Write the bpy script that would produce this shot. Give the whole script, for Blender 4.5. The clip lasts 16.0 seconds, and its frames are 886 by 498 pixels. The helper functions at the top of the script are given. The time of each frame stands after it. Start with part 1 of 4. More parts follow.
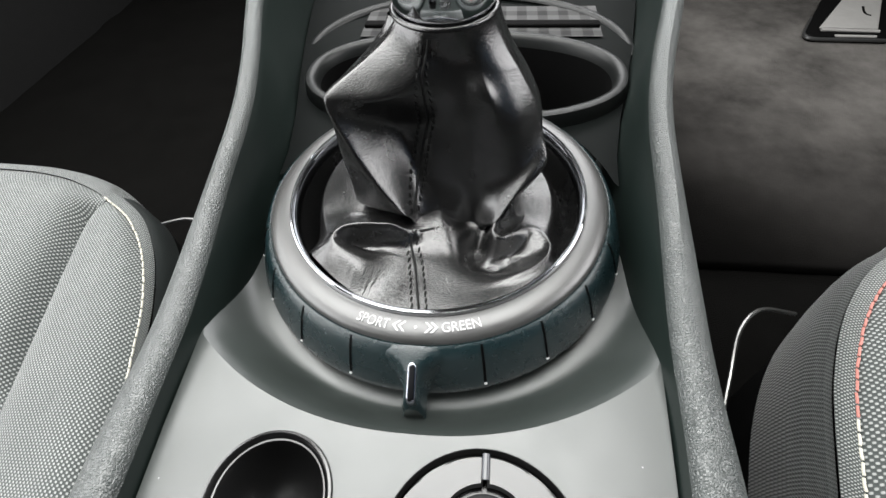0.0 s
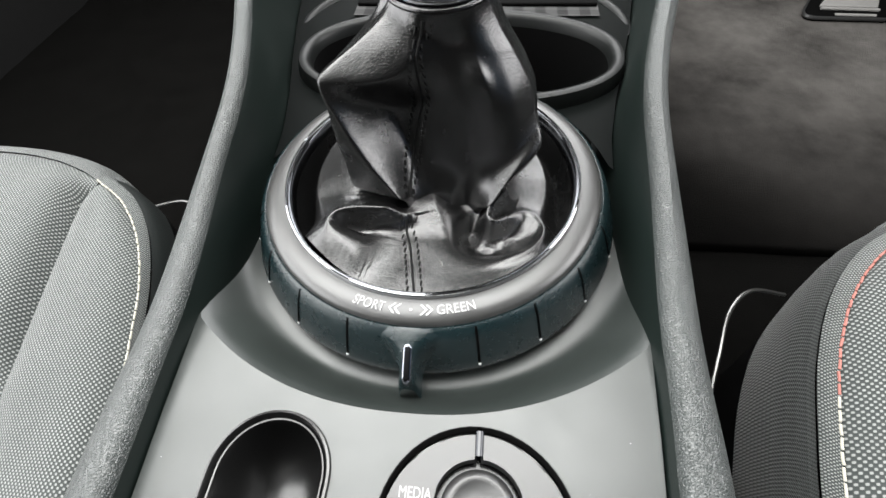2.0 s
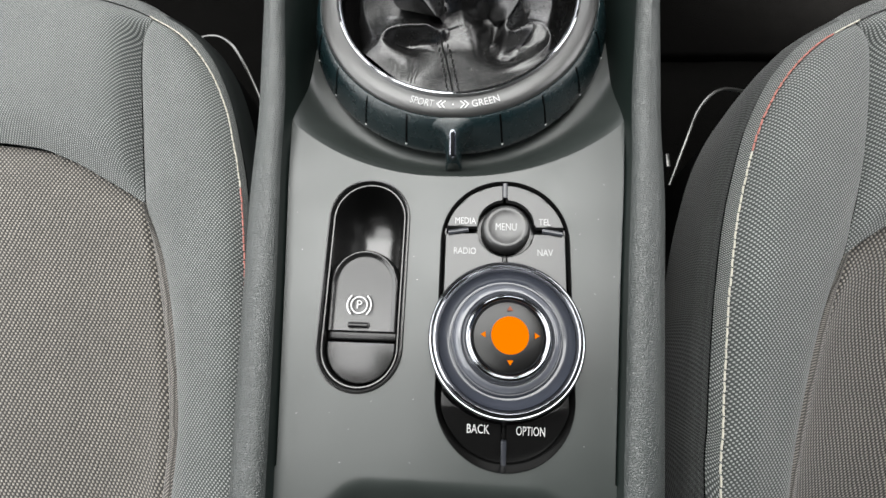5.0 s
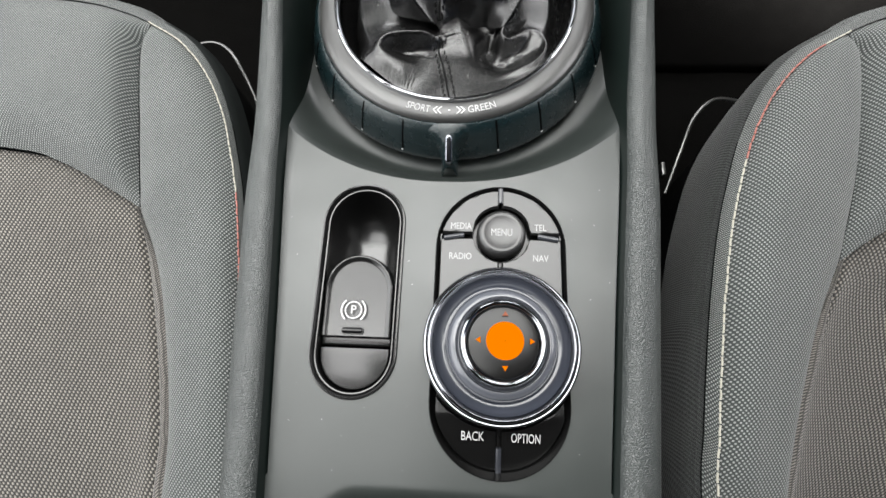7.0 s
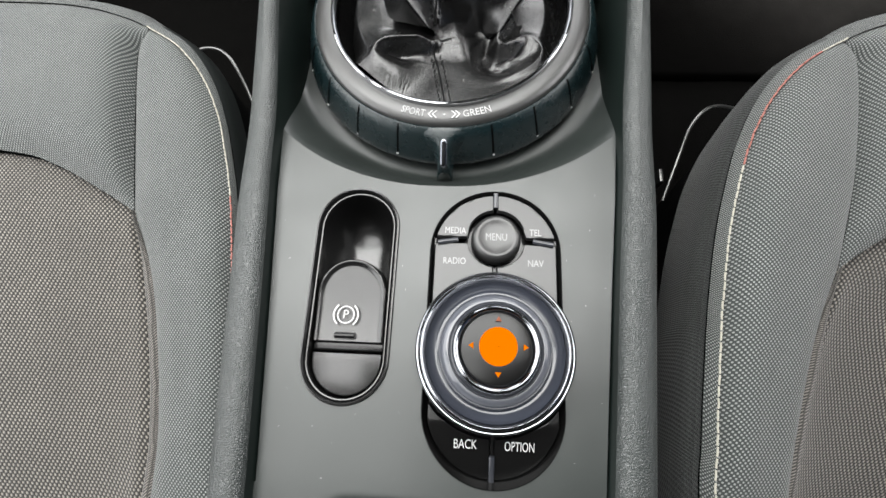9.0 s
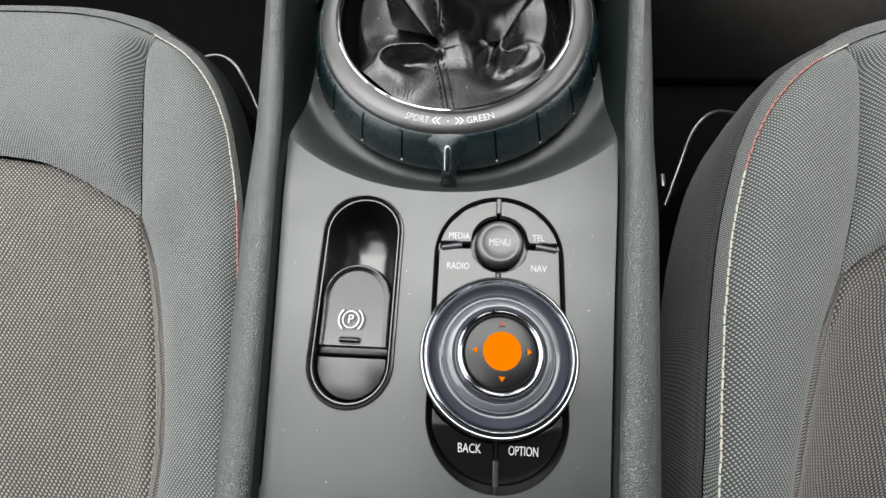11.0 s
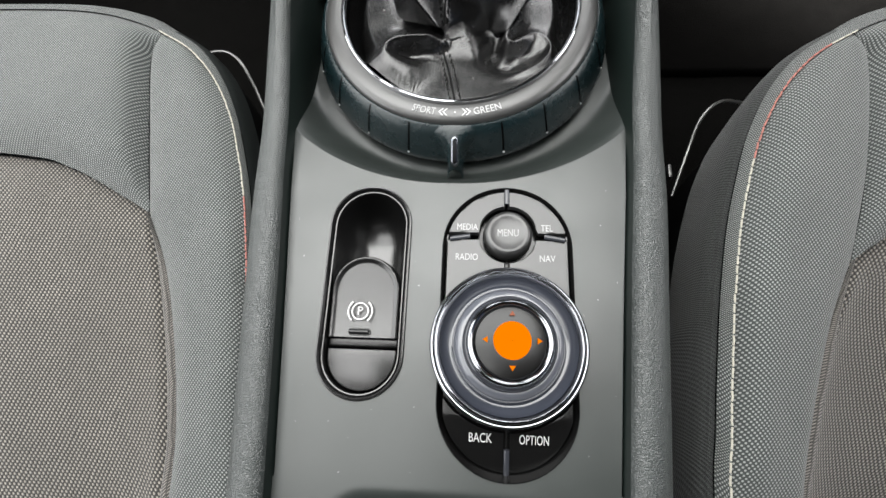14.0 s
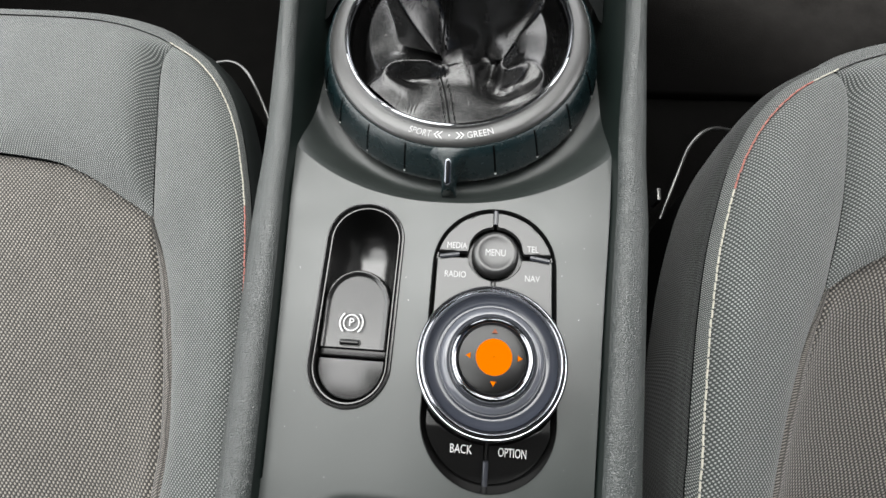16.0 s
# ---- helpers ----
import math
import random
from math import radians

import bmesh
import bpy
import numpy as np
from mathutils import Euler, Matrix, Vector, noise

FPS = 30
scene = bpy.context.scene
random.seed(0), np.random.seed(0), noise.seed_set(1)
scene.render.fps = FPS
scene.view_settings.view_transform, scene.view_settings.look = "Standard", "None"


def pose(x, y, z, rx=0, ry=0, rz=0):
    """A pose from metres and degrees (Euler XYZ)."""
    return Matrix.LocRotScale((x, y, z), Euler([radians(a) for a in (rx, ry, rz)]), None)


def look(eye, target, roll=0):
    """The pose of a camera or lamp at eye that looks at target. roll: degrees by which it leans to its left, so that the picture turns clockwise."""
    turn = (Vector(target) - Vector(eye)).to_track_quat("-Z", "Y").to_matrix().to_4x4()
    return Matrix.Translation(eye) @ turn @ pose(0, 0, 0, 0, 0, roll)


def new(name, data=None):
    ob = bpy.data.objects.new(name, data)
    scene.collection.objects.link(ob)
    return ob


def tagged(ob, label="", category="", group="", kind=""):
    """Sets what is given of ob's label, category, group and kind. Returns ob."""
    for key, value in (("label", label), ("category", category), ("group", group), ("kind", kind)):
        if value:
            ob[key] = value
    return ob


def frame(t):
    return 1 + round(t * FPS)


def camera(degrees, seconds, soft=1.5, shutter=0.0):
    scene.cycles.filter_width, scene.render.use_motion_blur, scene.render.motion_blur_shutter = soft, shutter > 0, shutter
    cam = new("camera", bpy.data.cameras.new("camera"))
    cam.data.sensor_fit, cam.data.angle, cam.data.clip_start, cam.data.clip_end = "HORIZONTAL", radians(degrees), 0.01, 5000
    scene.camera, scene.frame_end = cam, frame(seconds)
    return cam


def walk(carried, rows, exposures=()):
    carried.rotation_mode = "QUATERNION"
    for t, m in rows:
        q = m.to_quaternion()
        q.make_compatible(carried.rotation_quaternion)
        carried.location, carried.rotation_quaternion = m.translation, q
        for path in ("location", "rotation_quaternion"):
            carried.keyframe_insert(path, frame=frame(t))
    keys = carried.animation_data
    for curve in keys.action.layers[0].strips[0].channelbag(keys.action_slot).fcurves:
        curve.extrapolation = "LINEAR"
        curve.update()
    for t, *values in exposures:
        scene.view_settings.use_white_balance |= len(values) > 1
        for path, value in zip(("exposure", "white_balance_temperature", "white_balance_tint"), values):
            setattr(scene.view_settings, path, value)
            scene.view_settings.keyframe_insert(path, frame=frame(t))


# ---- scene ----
cam = camera(90.76, 16.0)
PATH = [
    (0.00, 0.02214, 0.03277, 0.14127, 37.826, 9.504, -4.705),
    (0.50, 0.02081, 0.03354, 0.14106, 37.367, 9.129, -4.292),
    (1.00, 0.02278, 0.03341, 0.14085, 36.459, 8.750, -4.391),
    (1.50, 0.02208, 0.03225, 0.14069, 35.745, 8.754, -4.296),
    (2.00, 0.02261, 0.03251, 0.14284, 35.352, 8.922, -4.333),
    (2.50, 0.01884, 0.03405, 0.14819, 33.989, 10.082, -5.666),
    (2.70, 0.01479, 0.03310, 0.15682, 31.243, 9.083, -4.695),
    (2.90, 0.01379, 0.02116, 0.17805, 26.119, 11.866, -7.608),
    (3.00, 0.01857, 0.01032, 0.18110, 25.967, 15.849, -11.840),
    (3.10, 0.01418, 0.00522, 0.18622, 23.173, 14.008, -10.280),
    (3.30, 0.01122, -0.00673, 0.19820, 20.462, 14.487, -12.084),
    (3.50, 0.01350, -0.01306, 0.19828, 20.382, 17.911, -16.204),
    (4.00, 0.01021, -0.01870, 0.19798, 16.303, 18.957, -17.305),
    (4.50, 0.01024, -0.01622, 0.19202, 14.996, 16.480, -14.771),
    (7.00, 0.01125, -0.01780, 0.18960, 16.052, 12.906, -10.894),
    (7.50, 0.01104, -0.01814, 0.18978, 16.325, 12.737, -10.605),
    (8.00, 0.01081, -0.01829, 0.18945, 16.313, 12.480, -10.323),
    (8.50, 0.01104, -0.01835, 0.18921, 16.193, 13.059, -10.961),
    (9.00, 0.01399, -0.01858, 0.18718, 17.083, 12.431, -10.106),
    (11.50, 0.01286, -0.01867, 0.18999, 17.730, 14.066, -11.784),
    (12.00, 0.01120, -0.02055, 0.19060, 17.511, 15.084, -14.333),
    (12.50, 0.01090, -0.02033, 0.18931, 16.988, 15.130, -14.497),
    (13.00, 0.01125, -0.02067, 0.18781, 16.769, 14.625, -13.547),
    (13.50, 0.01135, -0.01998, 0.18829, 16.866, 15.230, -13.658),
    (14.00, 0.01118, -0.02117, 0.18867, 17.334, 14.768, -12.970),
    (14.50, 0.01114, -0.02148, 0.18862, 17.701, 14.109, -12.455),
    (15.00, 0.01109, -0.02078, 0.18881, 17.722, 13.817, -12.201),
    (15.50, 0.01150, -0.02101, 0.18950, 17.749, 13.506, -11.820),
    (16.00, 0.01602, -0.01854, 0.19849, 18.080, 14.068, -10.242),
]
walk(cam, [(t, pose(x, y, z, tip, 0, turn) @ pose(0, 0, 0, 0, 0, roll)) for t, x, y, z, tip, turn, roll in PATH], exposures=[(0.0, 0.42), (2.5, 0.38), (3.0, 0.25), (3.5, -0.02), (4.5, -0.06), (16.0, -0.06)])

# ---- world and light ----
world = bpy.data.worlds.new("overcast_sky")
scene.world = world
world.use_nodes = True
wn, wl = world.node_tree.nodes, world.node_tree.links
sky = wn.new("ShaderNodeTexSky")
sky.sky_type, sky.sun_disc, sky.sun_elevation, sky.sun_rotation = "NISHITA", False, radians(50), radians(200)
wl.new(sky.outputs[0], wn["Background"].inputs[0])
wn["Background"].inputs[1].default_value = 0.05


def window_light(name, eye, target, sx, sy, power, colour=(1, 1, 1)):
    """A lamp in one opening of the unseen cabin shell, standing in for daylight."""
    lamp = bpy.data.lights.new(name, "AREA")
    lamp.shape, lamp.size, lamp.size_y, lamp.energy, lamp.color = "RECTANGLE", sx, sy, power, colour
    ob = new(name, lamp)
    ob.matrix_world = look(eye, target)
    return ob


# Unseen roof opening, sized to shape the sheen on panel and leather.
window_light("front_roof_light", (-0.17, 0.295, 0.78), (-0.17, 0.295, 0.0), 1.06, 0.53, 17.0, (1.0, 1.0, 0.975))
# Added lamp without a known source; lifts the sheen on the panel's rear left.
window_light("rear_fill_light", (-0.33, -0.15, 0.78), (-0.33, -0.15, 0.0), 0.56, 0.26, 2.6, (1.0, 1.0, 0.975))
window_light("left_window_light", (-0.78, -0.05, 0.36), (0.0, -0.05, 0.1), 1.2, 0.6, 11.0, (1.0, 1.0, 0.99))
window_light("right_window_light", (0.78, 0.25, 0.42), (0.0, 0.12, 0.02), 0.6, 0.42, 5.0, (1.0, 0.985, 0.98))
window_light("windscreen_light", (0.0, 1.05, 0.62), (0.0, 0.0, 0.0), 1.1, 0.35, 9.0)


# ---- materials ----
def material(name, colour, rough=0.5, metal=0.0, spec=0.5, coat=0.0, bumps=(), vary=0.0, vary_scale=60.0, rough_vary=0.0):
    """A surface with grain: bumps are rows of (kind, scale, strength in metres)."""
    m = bpy.data.materials.new(name)
    m.use_nodes = True
    nt, b = m.node_tree, m.node_tree.nodes["Principled BSDF"]
    b.inputs["Base Color"].default_value = (*colour, 1)
    b.inputs["Roughness"].default_value, b.inputs["Metallic"].default_value = rough, metal
    b.inputs["Specular IOR Level"].default_value, b.inputs["Coat Weight"].default_value = spec, coat
    b.inputs["Coat Roughness"].default_value = 0.08
    co = nt.nodes.new("ShaderNodeTexCoord")
    if vary or rough_vary:
        n = nt.nodes.new("ShaderNodeTexNoise")
        n.inputs["Scale"].default_value, n.inputs["Detail"].default_value, n.inputs["Roughness"].default_value = vary_scale, 6, 0.65
        nt.links.new(co.outputs["Object"], n.inputs["Vector"])
        if vary:
            mix = nt.nodes.new("ShaderNodeMix")
            mix.data_type = "RGBA"
            mix.inputs[6].default_value = (*[c * (1 - vary) for c in colour], 1)
            mix.inputs[7].default_value = (*[min(1, c * (1 + vary)) for c in colour], 1)
            nt.links.new(n.outputs["Fac"], mix.inputs[0])
            nt.links.new(mix.outputs[2], b.inputs["Base Color"])
        if rough_vary:
            r = nt.nodes.new("ShaderNodeMapRange")
            r.inputs["From Min"].default_value, r.inputs["From Max"].default_value = 0.3, 0.7
            r.inputs["To Min"].default_value, r.inputs["To Max"].default_value = rough - rough_vary, rough + rough_vary
            nt.links.new(n.outputs["Fac"], r.inputs["Value"])
            nt.links.new(r.outputs[0], b.inputs["Roughness"])
    last = None
    for kind, scale, depth in bumps:
        if kind == "cells":
            n = nt.nodes.new("ShaderNodeTexVoronoi")
            n.feature = "SMOOTH_F1"
            out = n.outputs["Distance"]
        elif kind == "pebble":
            n = nt.nodes.new("ShaderNodeTexVoronoi")
            n.feature = "DISTANCE_TO_EDGE"
            top = nt.nodes.new("ShaderNodeMapRange")
            top.interpolation_type = "SMOOTHSTEP"
            top.inputs["From Min"].default_value, top.inputs["From Max"].default_value = 0.0, 0.28
            nt.links.new(n.outputs["Distance"], top.inputs["Value"])
            out = top.outputs[0]
        else:
            n = nt.nodes.new("ShaderNodeTexNoise")
            n.inputs["Detail"].default_value = 3
            out = n.outputs["Fac"]
        n.inputs["Scale"].default_value = scale
        nt.links.new(co.outputs["Object"], n.inputs["Vector"])
        bump = nt.nodes.new("ShaderNodeBump")
        bump.inputs["Distance"].default_value, bump.inputs["Strength"].default_value = depth, 1.0
        nt.links.new(out, bump.inputs["Height"])
        if last:
            nt.links.new(last.outputs[0], bump.inputs["Normal"])
        last = bump
    if last:
        nt.links.new(last.outputs[0], b.inputs["Normal"])
    return m


def woven(name, colour, light, pitch_u, pitch_v, depth, rough=0.75, slant=0.0, amount=1.0):
    """Cloth of over-and-under threads, along the piece's own UV in metres."""
    m = bpy.data.materials.new(name)
    m.use_nodes = True
    nt, b = m.node_tree, m.node_tree.nodes["Principled BSDF"]
    b.inputs["Roughness"].default_value, b.inputs["Specular IOR Level"].default_value = rough, 0.3
    b.inputs["Sheen Weight"].default_value = 0.15
    uv = nt.nodes.new("ShaderNodeUVMap")
    sep = nt.nodes.new("ShaderNodeSeparateXYZ")
    nt.links.new(uv.outputs[0], sep.inputs[0])

    def calc(op, a, c=None):
        n = nt.nodes.new("ShaderNodeMath")
        n.operation = op
        for k, v in enumerate((a, c)):
            if v is None:
                continue
            if isinstance(v, (int, float)):
                n.inputs[k].default_value = v
            else:
                nt.links.new(v, n.inputs[k])
        return n.outputs[0]

    wob = nt.nodes.new("ShaderNodeTexNoise")
    wob.inputs["Scale"].default_value = 60.0
    nt.links.new(uv.outputs[0], wob.inputs["Vector"])
    u = calc("ADD", sep.outputs[0], calc("MULTIPLY", wob.outputs["Fac"], pitch_u * 0.6))
    v = calc("ADD", sep.outputs[1], calc("MULTIPLY", wob.outputs["Fac"], pitch_v * -0.6))
    u2 = calc("ADD", u, calc("MULTIPLY", v, slant))
    a = calc("SINE", calc("MULTIPLY", u2, 2 * math.pi / pitch_u))
    c = calc("SINE", calc("MULTIPLY", v, 2 * math.pi / pitch_v))
    w = calc("ADD", calc("MULTIPLY", calc("MULTIPLY", a, c), 0.5), 0.5)
    noise_node = nt.nodes.new("ShaderNodeTexNoise")
    noise_node.inputs["Scale"].default_value, noise_node.inputs["Detail"].default_value = 900.0, 5
    nt.links.new(uv.outputs[0], noise_node.inputs["Vector"])
    big = nt.nodes.new("ShaderNodeTexNoise")
    big.inputs["Scale"].default_value = 25.0
    nt.links.new(uv.outputs[0], big.inputs["Vector"])
    crisp = nt.nodes.new("ShaderNodeMapRange")
    crisp.interpolation_type = "SMOOTHSTEP"
    crisp.inputs["From Min"].default_value, crisp.inputs["From Max"].default_value = 0.48, 0.86
    nt.links.new(w, crisp.inputs["Value"])
    f = calc("MULTIPLY", calc("MULTIPLY", crisp.outputs[0], amount), calc("ADD", calc("ADD", calc("MULTIPLY", noise_node.outputs["Fac"], 0.5), 0.25), calc("MULTIPLY", big.outputs["Fac"], 0.4)))
    mix = nt.nodes.new("ShaderNodeMix")
    mix.data_type = "RGBA"
    mix.inputs[6].default_value, mix.inputs[7].default_value = (*colour, 1), (*light, 1)
    nt.links.new(f, mix.inputs[0])
    nt.links.new(mix.outputs[2], b.inputs["Base Color"])
    bump = nt.nodes.new("ShaderNodeBump")
    bump.inputs["Distance"].default_value = depth
    nt.links.new(w, bump.inputs["Height"])
    nt.links.new(bump.outputs[0], b.inputs["Normal"])
    return m


PANEL = material("satin_panel_plastic", (0.0215, 0.0258, 0.0241), 0.35, spec=0.74, bumps=(("noise", 5000, 0.00002),), vary=0.14, vary_scale=38.0, rough_vary=0.06)
RAIL = material("grained_rail_plastic", (0.0245, 0.0297, 0.0283), 0.42, spec=0.95, bumps=(("pebble", 1150, 0.00018), ("noise", 2500, 0.00005)), vary=0.15)
# Darker copy of the rail plastic; the upright wall's shade is in its colour.
RAIL_SIDE = material("shaded_rail_side", (0.0046, 0.0088, 0.0074), 0.46, spec=0.4, bumps=(("noise", 3000, 0.00003),), vary=0.2)
CUP_RIM = material("dark_cup_rim_plastic", (0.0055, 0.0062, 0.006), 0.4, spec=0.3, bumps=(("noise", 3000, 0.00003),), vary=0.2)
DECK = material("dull_deck_plastic", (0.0014, 0.0022, 0.002), 0.6, spec=0.06, bumps=(("noise", 2500, 0.00006),), vary=0.2)
BLACK = material("black_gloss_plastic", (0.004, 0.004, 0.0045), 0.22, bumps=(("noise", 4000, 0.00001),))
BUTTON = material("matt_key_plastic", (0.022, 0.022, 0.022), 0.32, spec=0.75, bumps=(("noise", 6000, 0.00002),))
BRAKE = material("satin_switch_plastic", (0.007, 0.007, 0.007), 0.26, spec=0.9, bumps=(("noise", 6000, 0.00001),))
FACE = material("black_touch_plastic", (0.0035, 0.0035, 0.0035), 0.28, spec=0.4, bumps=(("noise", 6000, 0.00001),))
KNOB_CHROME = material("glassy_knob_chrome", (0.36, 0.37, 0.40), 0.16, metal=1.0, rough_vary=0.03)
GLASSY = material("glassy_grey_plastic", (0.03, 0.032, 0.038), 0.08, spec=0.6, rough_vary=0.04)
SMOKED = material("smoked_chrome", (0.3, 0.31, 0.345), 0.17, metal=1.0, rough_vary=0.03)
LIP = material("dark_chrome_lip", (0.16, 0.165, 0.175), 0.16, metal=1.0, rough_vary=0.03)
FROST = material("clear_blue_grey_plastic", (0.085, 0.09, 0.105), 0.13, spec=0.7, coat=0.4, rough_vary=0.03)
KNOB_BRIGHT = material("bright_glassy_chrome", (0.33, 0.34, 0.365), 0.15, metal=1.0, rough_vary=0.04)
TAB = material("satin_black_dimmed", (0.0035, 0.0035, 0.0035), 0.27, spec=0.4, bumps=(("noise", 6000, 0.00001),))
BEZEL = material("matt_bezel_plastic", (0.037, 0.037, 0.0364), 0.36, spec=0.9, bumps=(("noise", 4000, 0.00003),), vary=0.1)
TOGGLE = material("grained_toggle_plastic", (0.004, 0.0118, 0.0135), 0.27, spec=0.72, bumps=(("noise", 2200, 0.0002),), rough_vary=0.04)
CHROME = material("polished_chrome", (0.62, 0.63, 0.65), 0.08, metal=1.0, rough_vary=0.03)
DARKCHROME = material("smoked_gloss_plastic", (0.036, 0.04, 0.052), 0.12, spec=0.75)
LEATHER = material("black_leather", (0.0055, 0.0055, 0.0055), 0.25, spec=0.85, bumps=(("pebble", 1100, 0.000028), ("noise", 420, 0.00004)), rough_vary=0.04)
WHITE = material("white_print", (0.5, 0.5, 0.5), 0.6, spec=0.2)
DIM = material("grey_print", (0.42, 0.42, 0.42), 0.6, spec=0.2)
CARPET = material("black_carpet", (0.0033, 0.0032, 0.003), 1.0, spec=0.02, bumps=(("noise", 900, 0.002),), vary=0.4, vary_scale=25)
CARPET2 = material("black_floor_mat", (0.002, 0.0019, 0.0018), 1.0, spec=0.02, bumps=(("noise", 900, 0.0015),), vary=0.6, vary_scale=9)
mn, ml = CARPET2.node_tree.nodes, CARPET2.node_tree.links
# Light reaching the far footwell is put into the mat's colour here.
far, fade, cloud, light_pool, blend = mn.new("ShaderNodeVectorMath"), mn.new("ShaderNodeMapRange"), mn.new("ShaderNodeTexNoise"), mn.new("ShaderNodeMath"), mn.new("ShaderNodeMix")
mc = mn.new("ShaderNodeTexCoord")
far.operation, light_pool.operation, blend.data_type = "DISTANCE", "MULTIPLY", "RGBA"
far.inputs[1].default_value = (0.59, 0.79, -0.246)
fade.interpolation_type = "SMOOTHSTEP"
fade.inputs["From Min"].default_value, fade.inputs["From Max"].default_value, fade.inputs["To Min"].default_value, fade.inputs["To Max"].default_value = 0.03, 0.56, 1.15, 0.0
cloud.inputs["Scale"].default_value, cloud.inputs["Detail"].default_value, cloud.inputs["Roughness"].default_value = 7.0, 12, 0.66
ml.new(mc.outputs["Object"], far.inputs[0])
ml.new(mc.outputs["Object"], cloud.inputs["Vector"])
ml.new(far.outputs["Value"], fade.inputs["Value"])
ml.new(fade.outputs[0], light_pool.inputs[0])
patch = mn.new("ShaderNodeMapRange")
patch.inputs["From Min"].default_value, patch.inputs["From Max"].default_value = 0.2, 0.85
ml.new(cloud.outputs["Fac"], patch.inputs["Value"])
ml.new(patch.outputs[0], light_pool.inputs[1])
ml.new(light_pool.outputs[0], blend.inputs[0])
ml.new(CARPET2.node_tree.nodes["Principled BSDF"].inputs["Base Color"].links[0].from_socket, blend.inputs[6])
blend.inputs[7].default_value = (0.15, 0.142, 0.133, 1)
ml.new(blend.outputs[2], mn["Principled BSDF"].inputs["Base Color"])
UNLIT = material("unlit_orange_print", (0.16, 0.035, 0.008), 0.5, spec=0.3)
VOID = material("black_plastic_and_depth", (0.0012, 0.0012, 0.0012), 0.75, spec=0.06)
THREAD = material("white_thread", (0.4, 0.385, 0.33), 0.7, spec=0.2)
RED_THREAD = material("red_thread", (0.33, 0.135, 0.115), 0.7, spec=0.2)
BLACK_THREAD = material("black_thread", (0.0015, 0.0015, 0.0015), 0.65, spec=0.2)
PALE = material("pale_grey_paint", (0.21, 0.206, 0.198), 0.5, bumps=(("noise", 300, 0.0003),), vary=0.2)
STEEL = material("dull_steel", (0.2, 0.2, 0.195), 0.35, metal=1.0)
LINER = material("dark_headliner", (0.05, 0.05, 0.05), 0.9, bumps=(("noise", 600, 0.0005),), vary=0.1)
TRIM = material("dark_cabin_trim", (0.008, 0.008, 0.008), 0.8, spec=0.1, bumps=(("noise", 800, 0.0003),), vary=0.2)
CLOTH = woven("grey_bolster_cloth", (0.027, 0.0318, 0.0305), (0.30, 0.308, 0.30), 0.0020, 0.0021, 0.0003, slant=0.3)
PIPING = woven("taupe_ribbed_cloth", (0.035, 0.033, 0.03), (0.30, 0.275, 0.25), 0.0017, 0.0044, 0.0004, slant=1.2)
INSERT = woven("taupe_basket_weave", (0.017, 0.0155, 0.0135), (0.31, 0.284, 0.248), 0.0027, 0.0033, 0.0006, slant=0.45)
VINYL = material("dark_seat_vinyl", (0.012, 0.0145, 0.014), 0.5, spec=0.4, bumps=(("cells", 1200, 0.0001),), vary=0.2)
# Twill weave, darkened so the colour carries the shade beside the console.
TWILL = woven("shade_toned_twill", (0.0012, 0.0018, 0.0016), (0.05, 0.058, 0.055), 0.0021, 0.0030, 0.0004, slant=0.9)
GLOSS = material("gloss_edge_plastic", (0.005, 0.005, 0.005), 0.18, spec=0.5)
PLAID = bpy.data.materials.new("plaid_mat")
PLAID.use_nodes = True
pn, pl = PLAID.node_tree.nodes, PLAID.node_tree.links
pc, pr = pn.new("ShaderNodeTexCoord"), None
layers = []
for turn, size in ((0.0, 90.0), (90.0, 90.0)):
    mp, wv = pn.new("ShaderNodeMapping"), pn.new("ShaderNodeTexWave")
    mp.inputs["Rotation"].default_value[2] = radians(turn)
    wv.inputs["Scale"].default_value = size / 6.28 * 1.6
    wv.wave_profile = "SIN"
    pl.new(pc.outputs["Object"], mp.inputs["Vector"])
    pl.new(mp.outputs[0], wv.inputs["Vector"])
    st = pn.new("ShaderNodeMath")
    st.operation = "GREATER_THAN"
    st.inputs[1].default_value = 0.45
    pl.new(wv.outputs["Fac"], st.inputs[0])
    layers.append(st)
ad, rp = pn.new("ShaderNodeMath"), pn.new("ShaderNodeMapRange")
ad.operation = "ADD"
pl.new(layers[0].outputs[0], ad.inputs[0])
pl.new(layers[1].outputs[0], ad.inputs[1])
rp.inputs["From Max"].default_value, rp.inputs["To Min"].default_value, rp.inputs["To Max"].default_value = 2.0, 0.0015, 0.05
pl.new(ad.outputs[0], rp.inputs["Value"])
pl.new(rp.outputs[0], pn["Principled BSDF"].inputs["Base Color"])
pn["Principled BSDF"].inputs["Roughness"].default_value = 0.6
pn["Principled BSDF"].inputs["Specular IOR Level"].default_value = 0.2


ORANGE = bpy.data.materials.new("lit_orange")
ORANGE.use_nodes = True
ob_ = ORANGE.node_tree.nodes["Principled BSDF"]
ob_.inputs["Base Color"].default_value = (0.06, 0.01, 0.0, 1)
ob_.inputs["Emission Color"].default_value = (1.0, 0.235, 0.0, 1)
ob_.inputs["Emission Strength"].default_value = 0.95
ob_.inputs["Specular IOR Level"].default_value = 0.0
ob_.inputs["Roughness"].default_value = 0.6


# ---- builders ----
def thing(name, at, label, category, group="", kind=""):
    ob = new(name)
    ob.location = at
    ob.empty_display_size = 0.02
    return tagged(ob, label, category, group, kind)


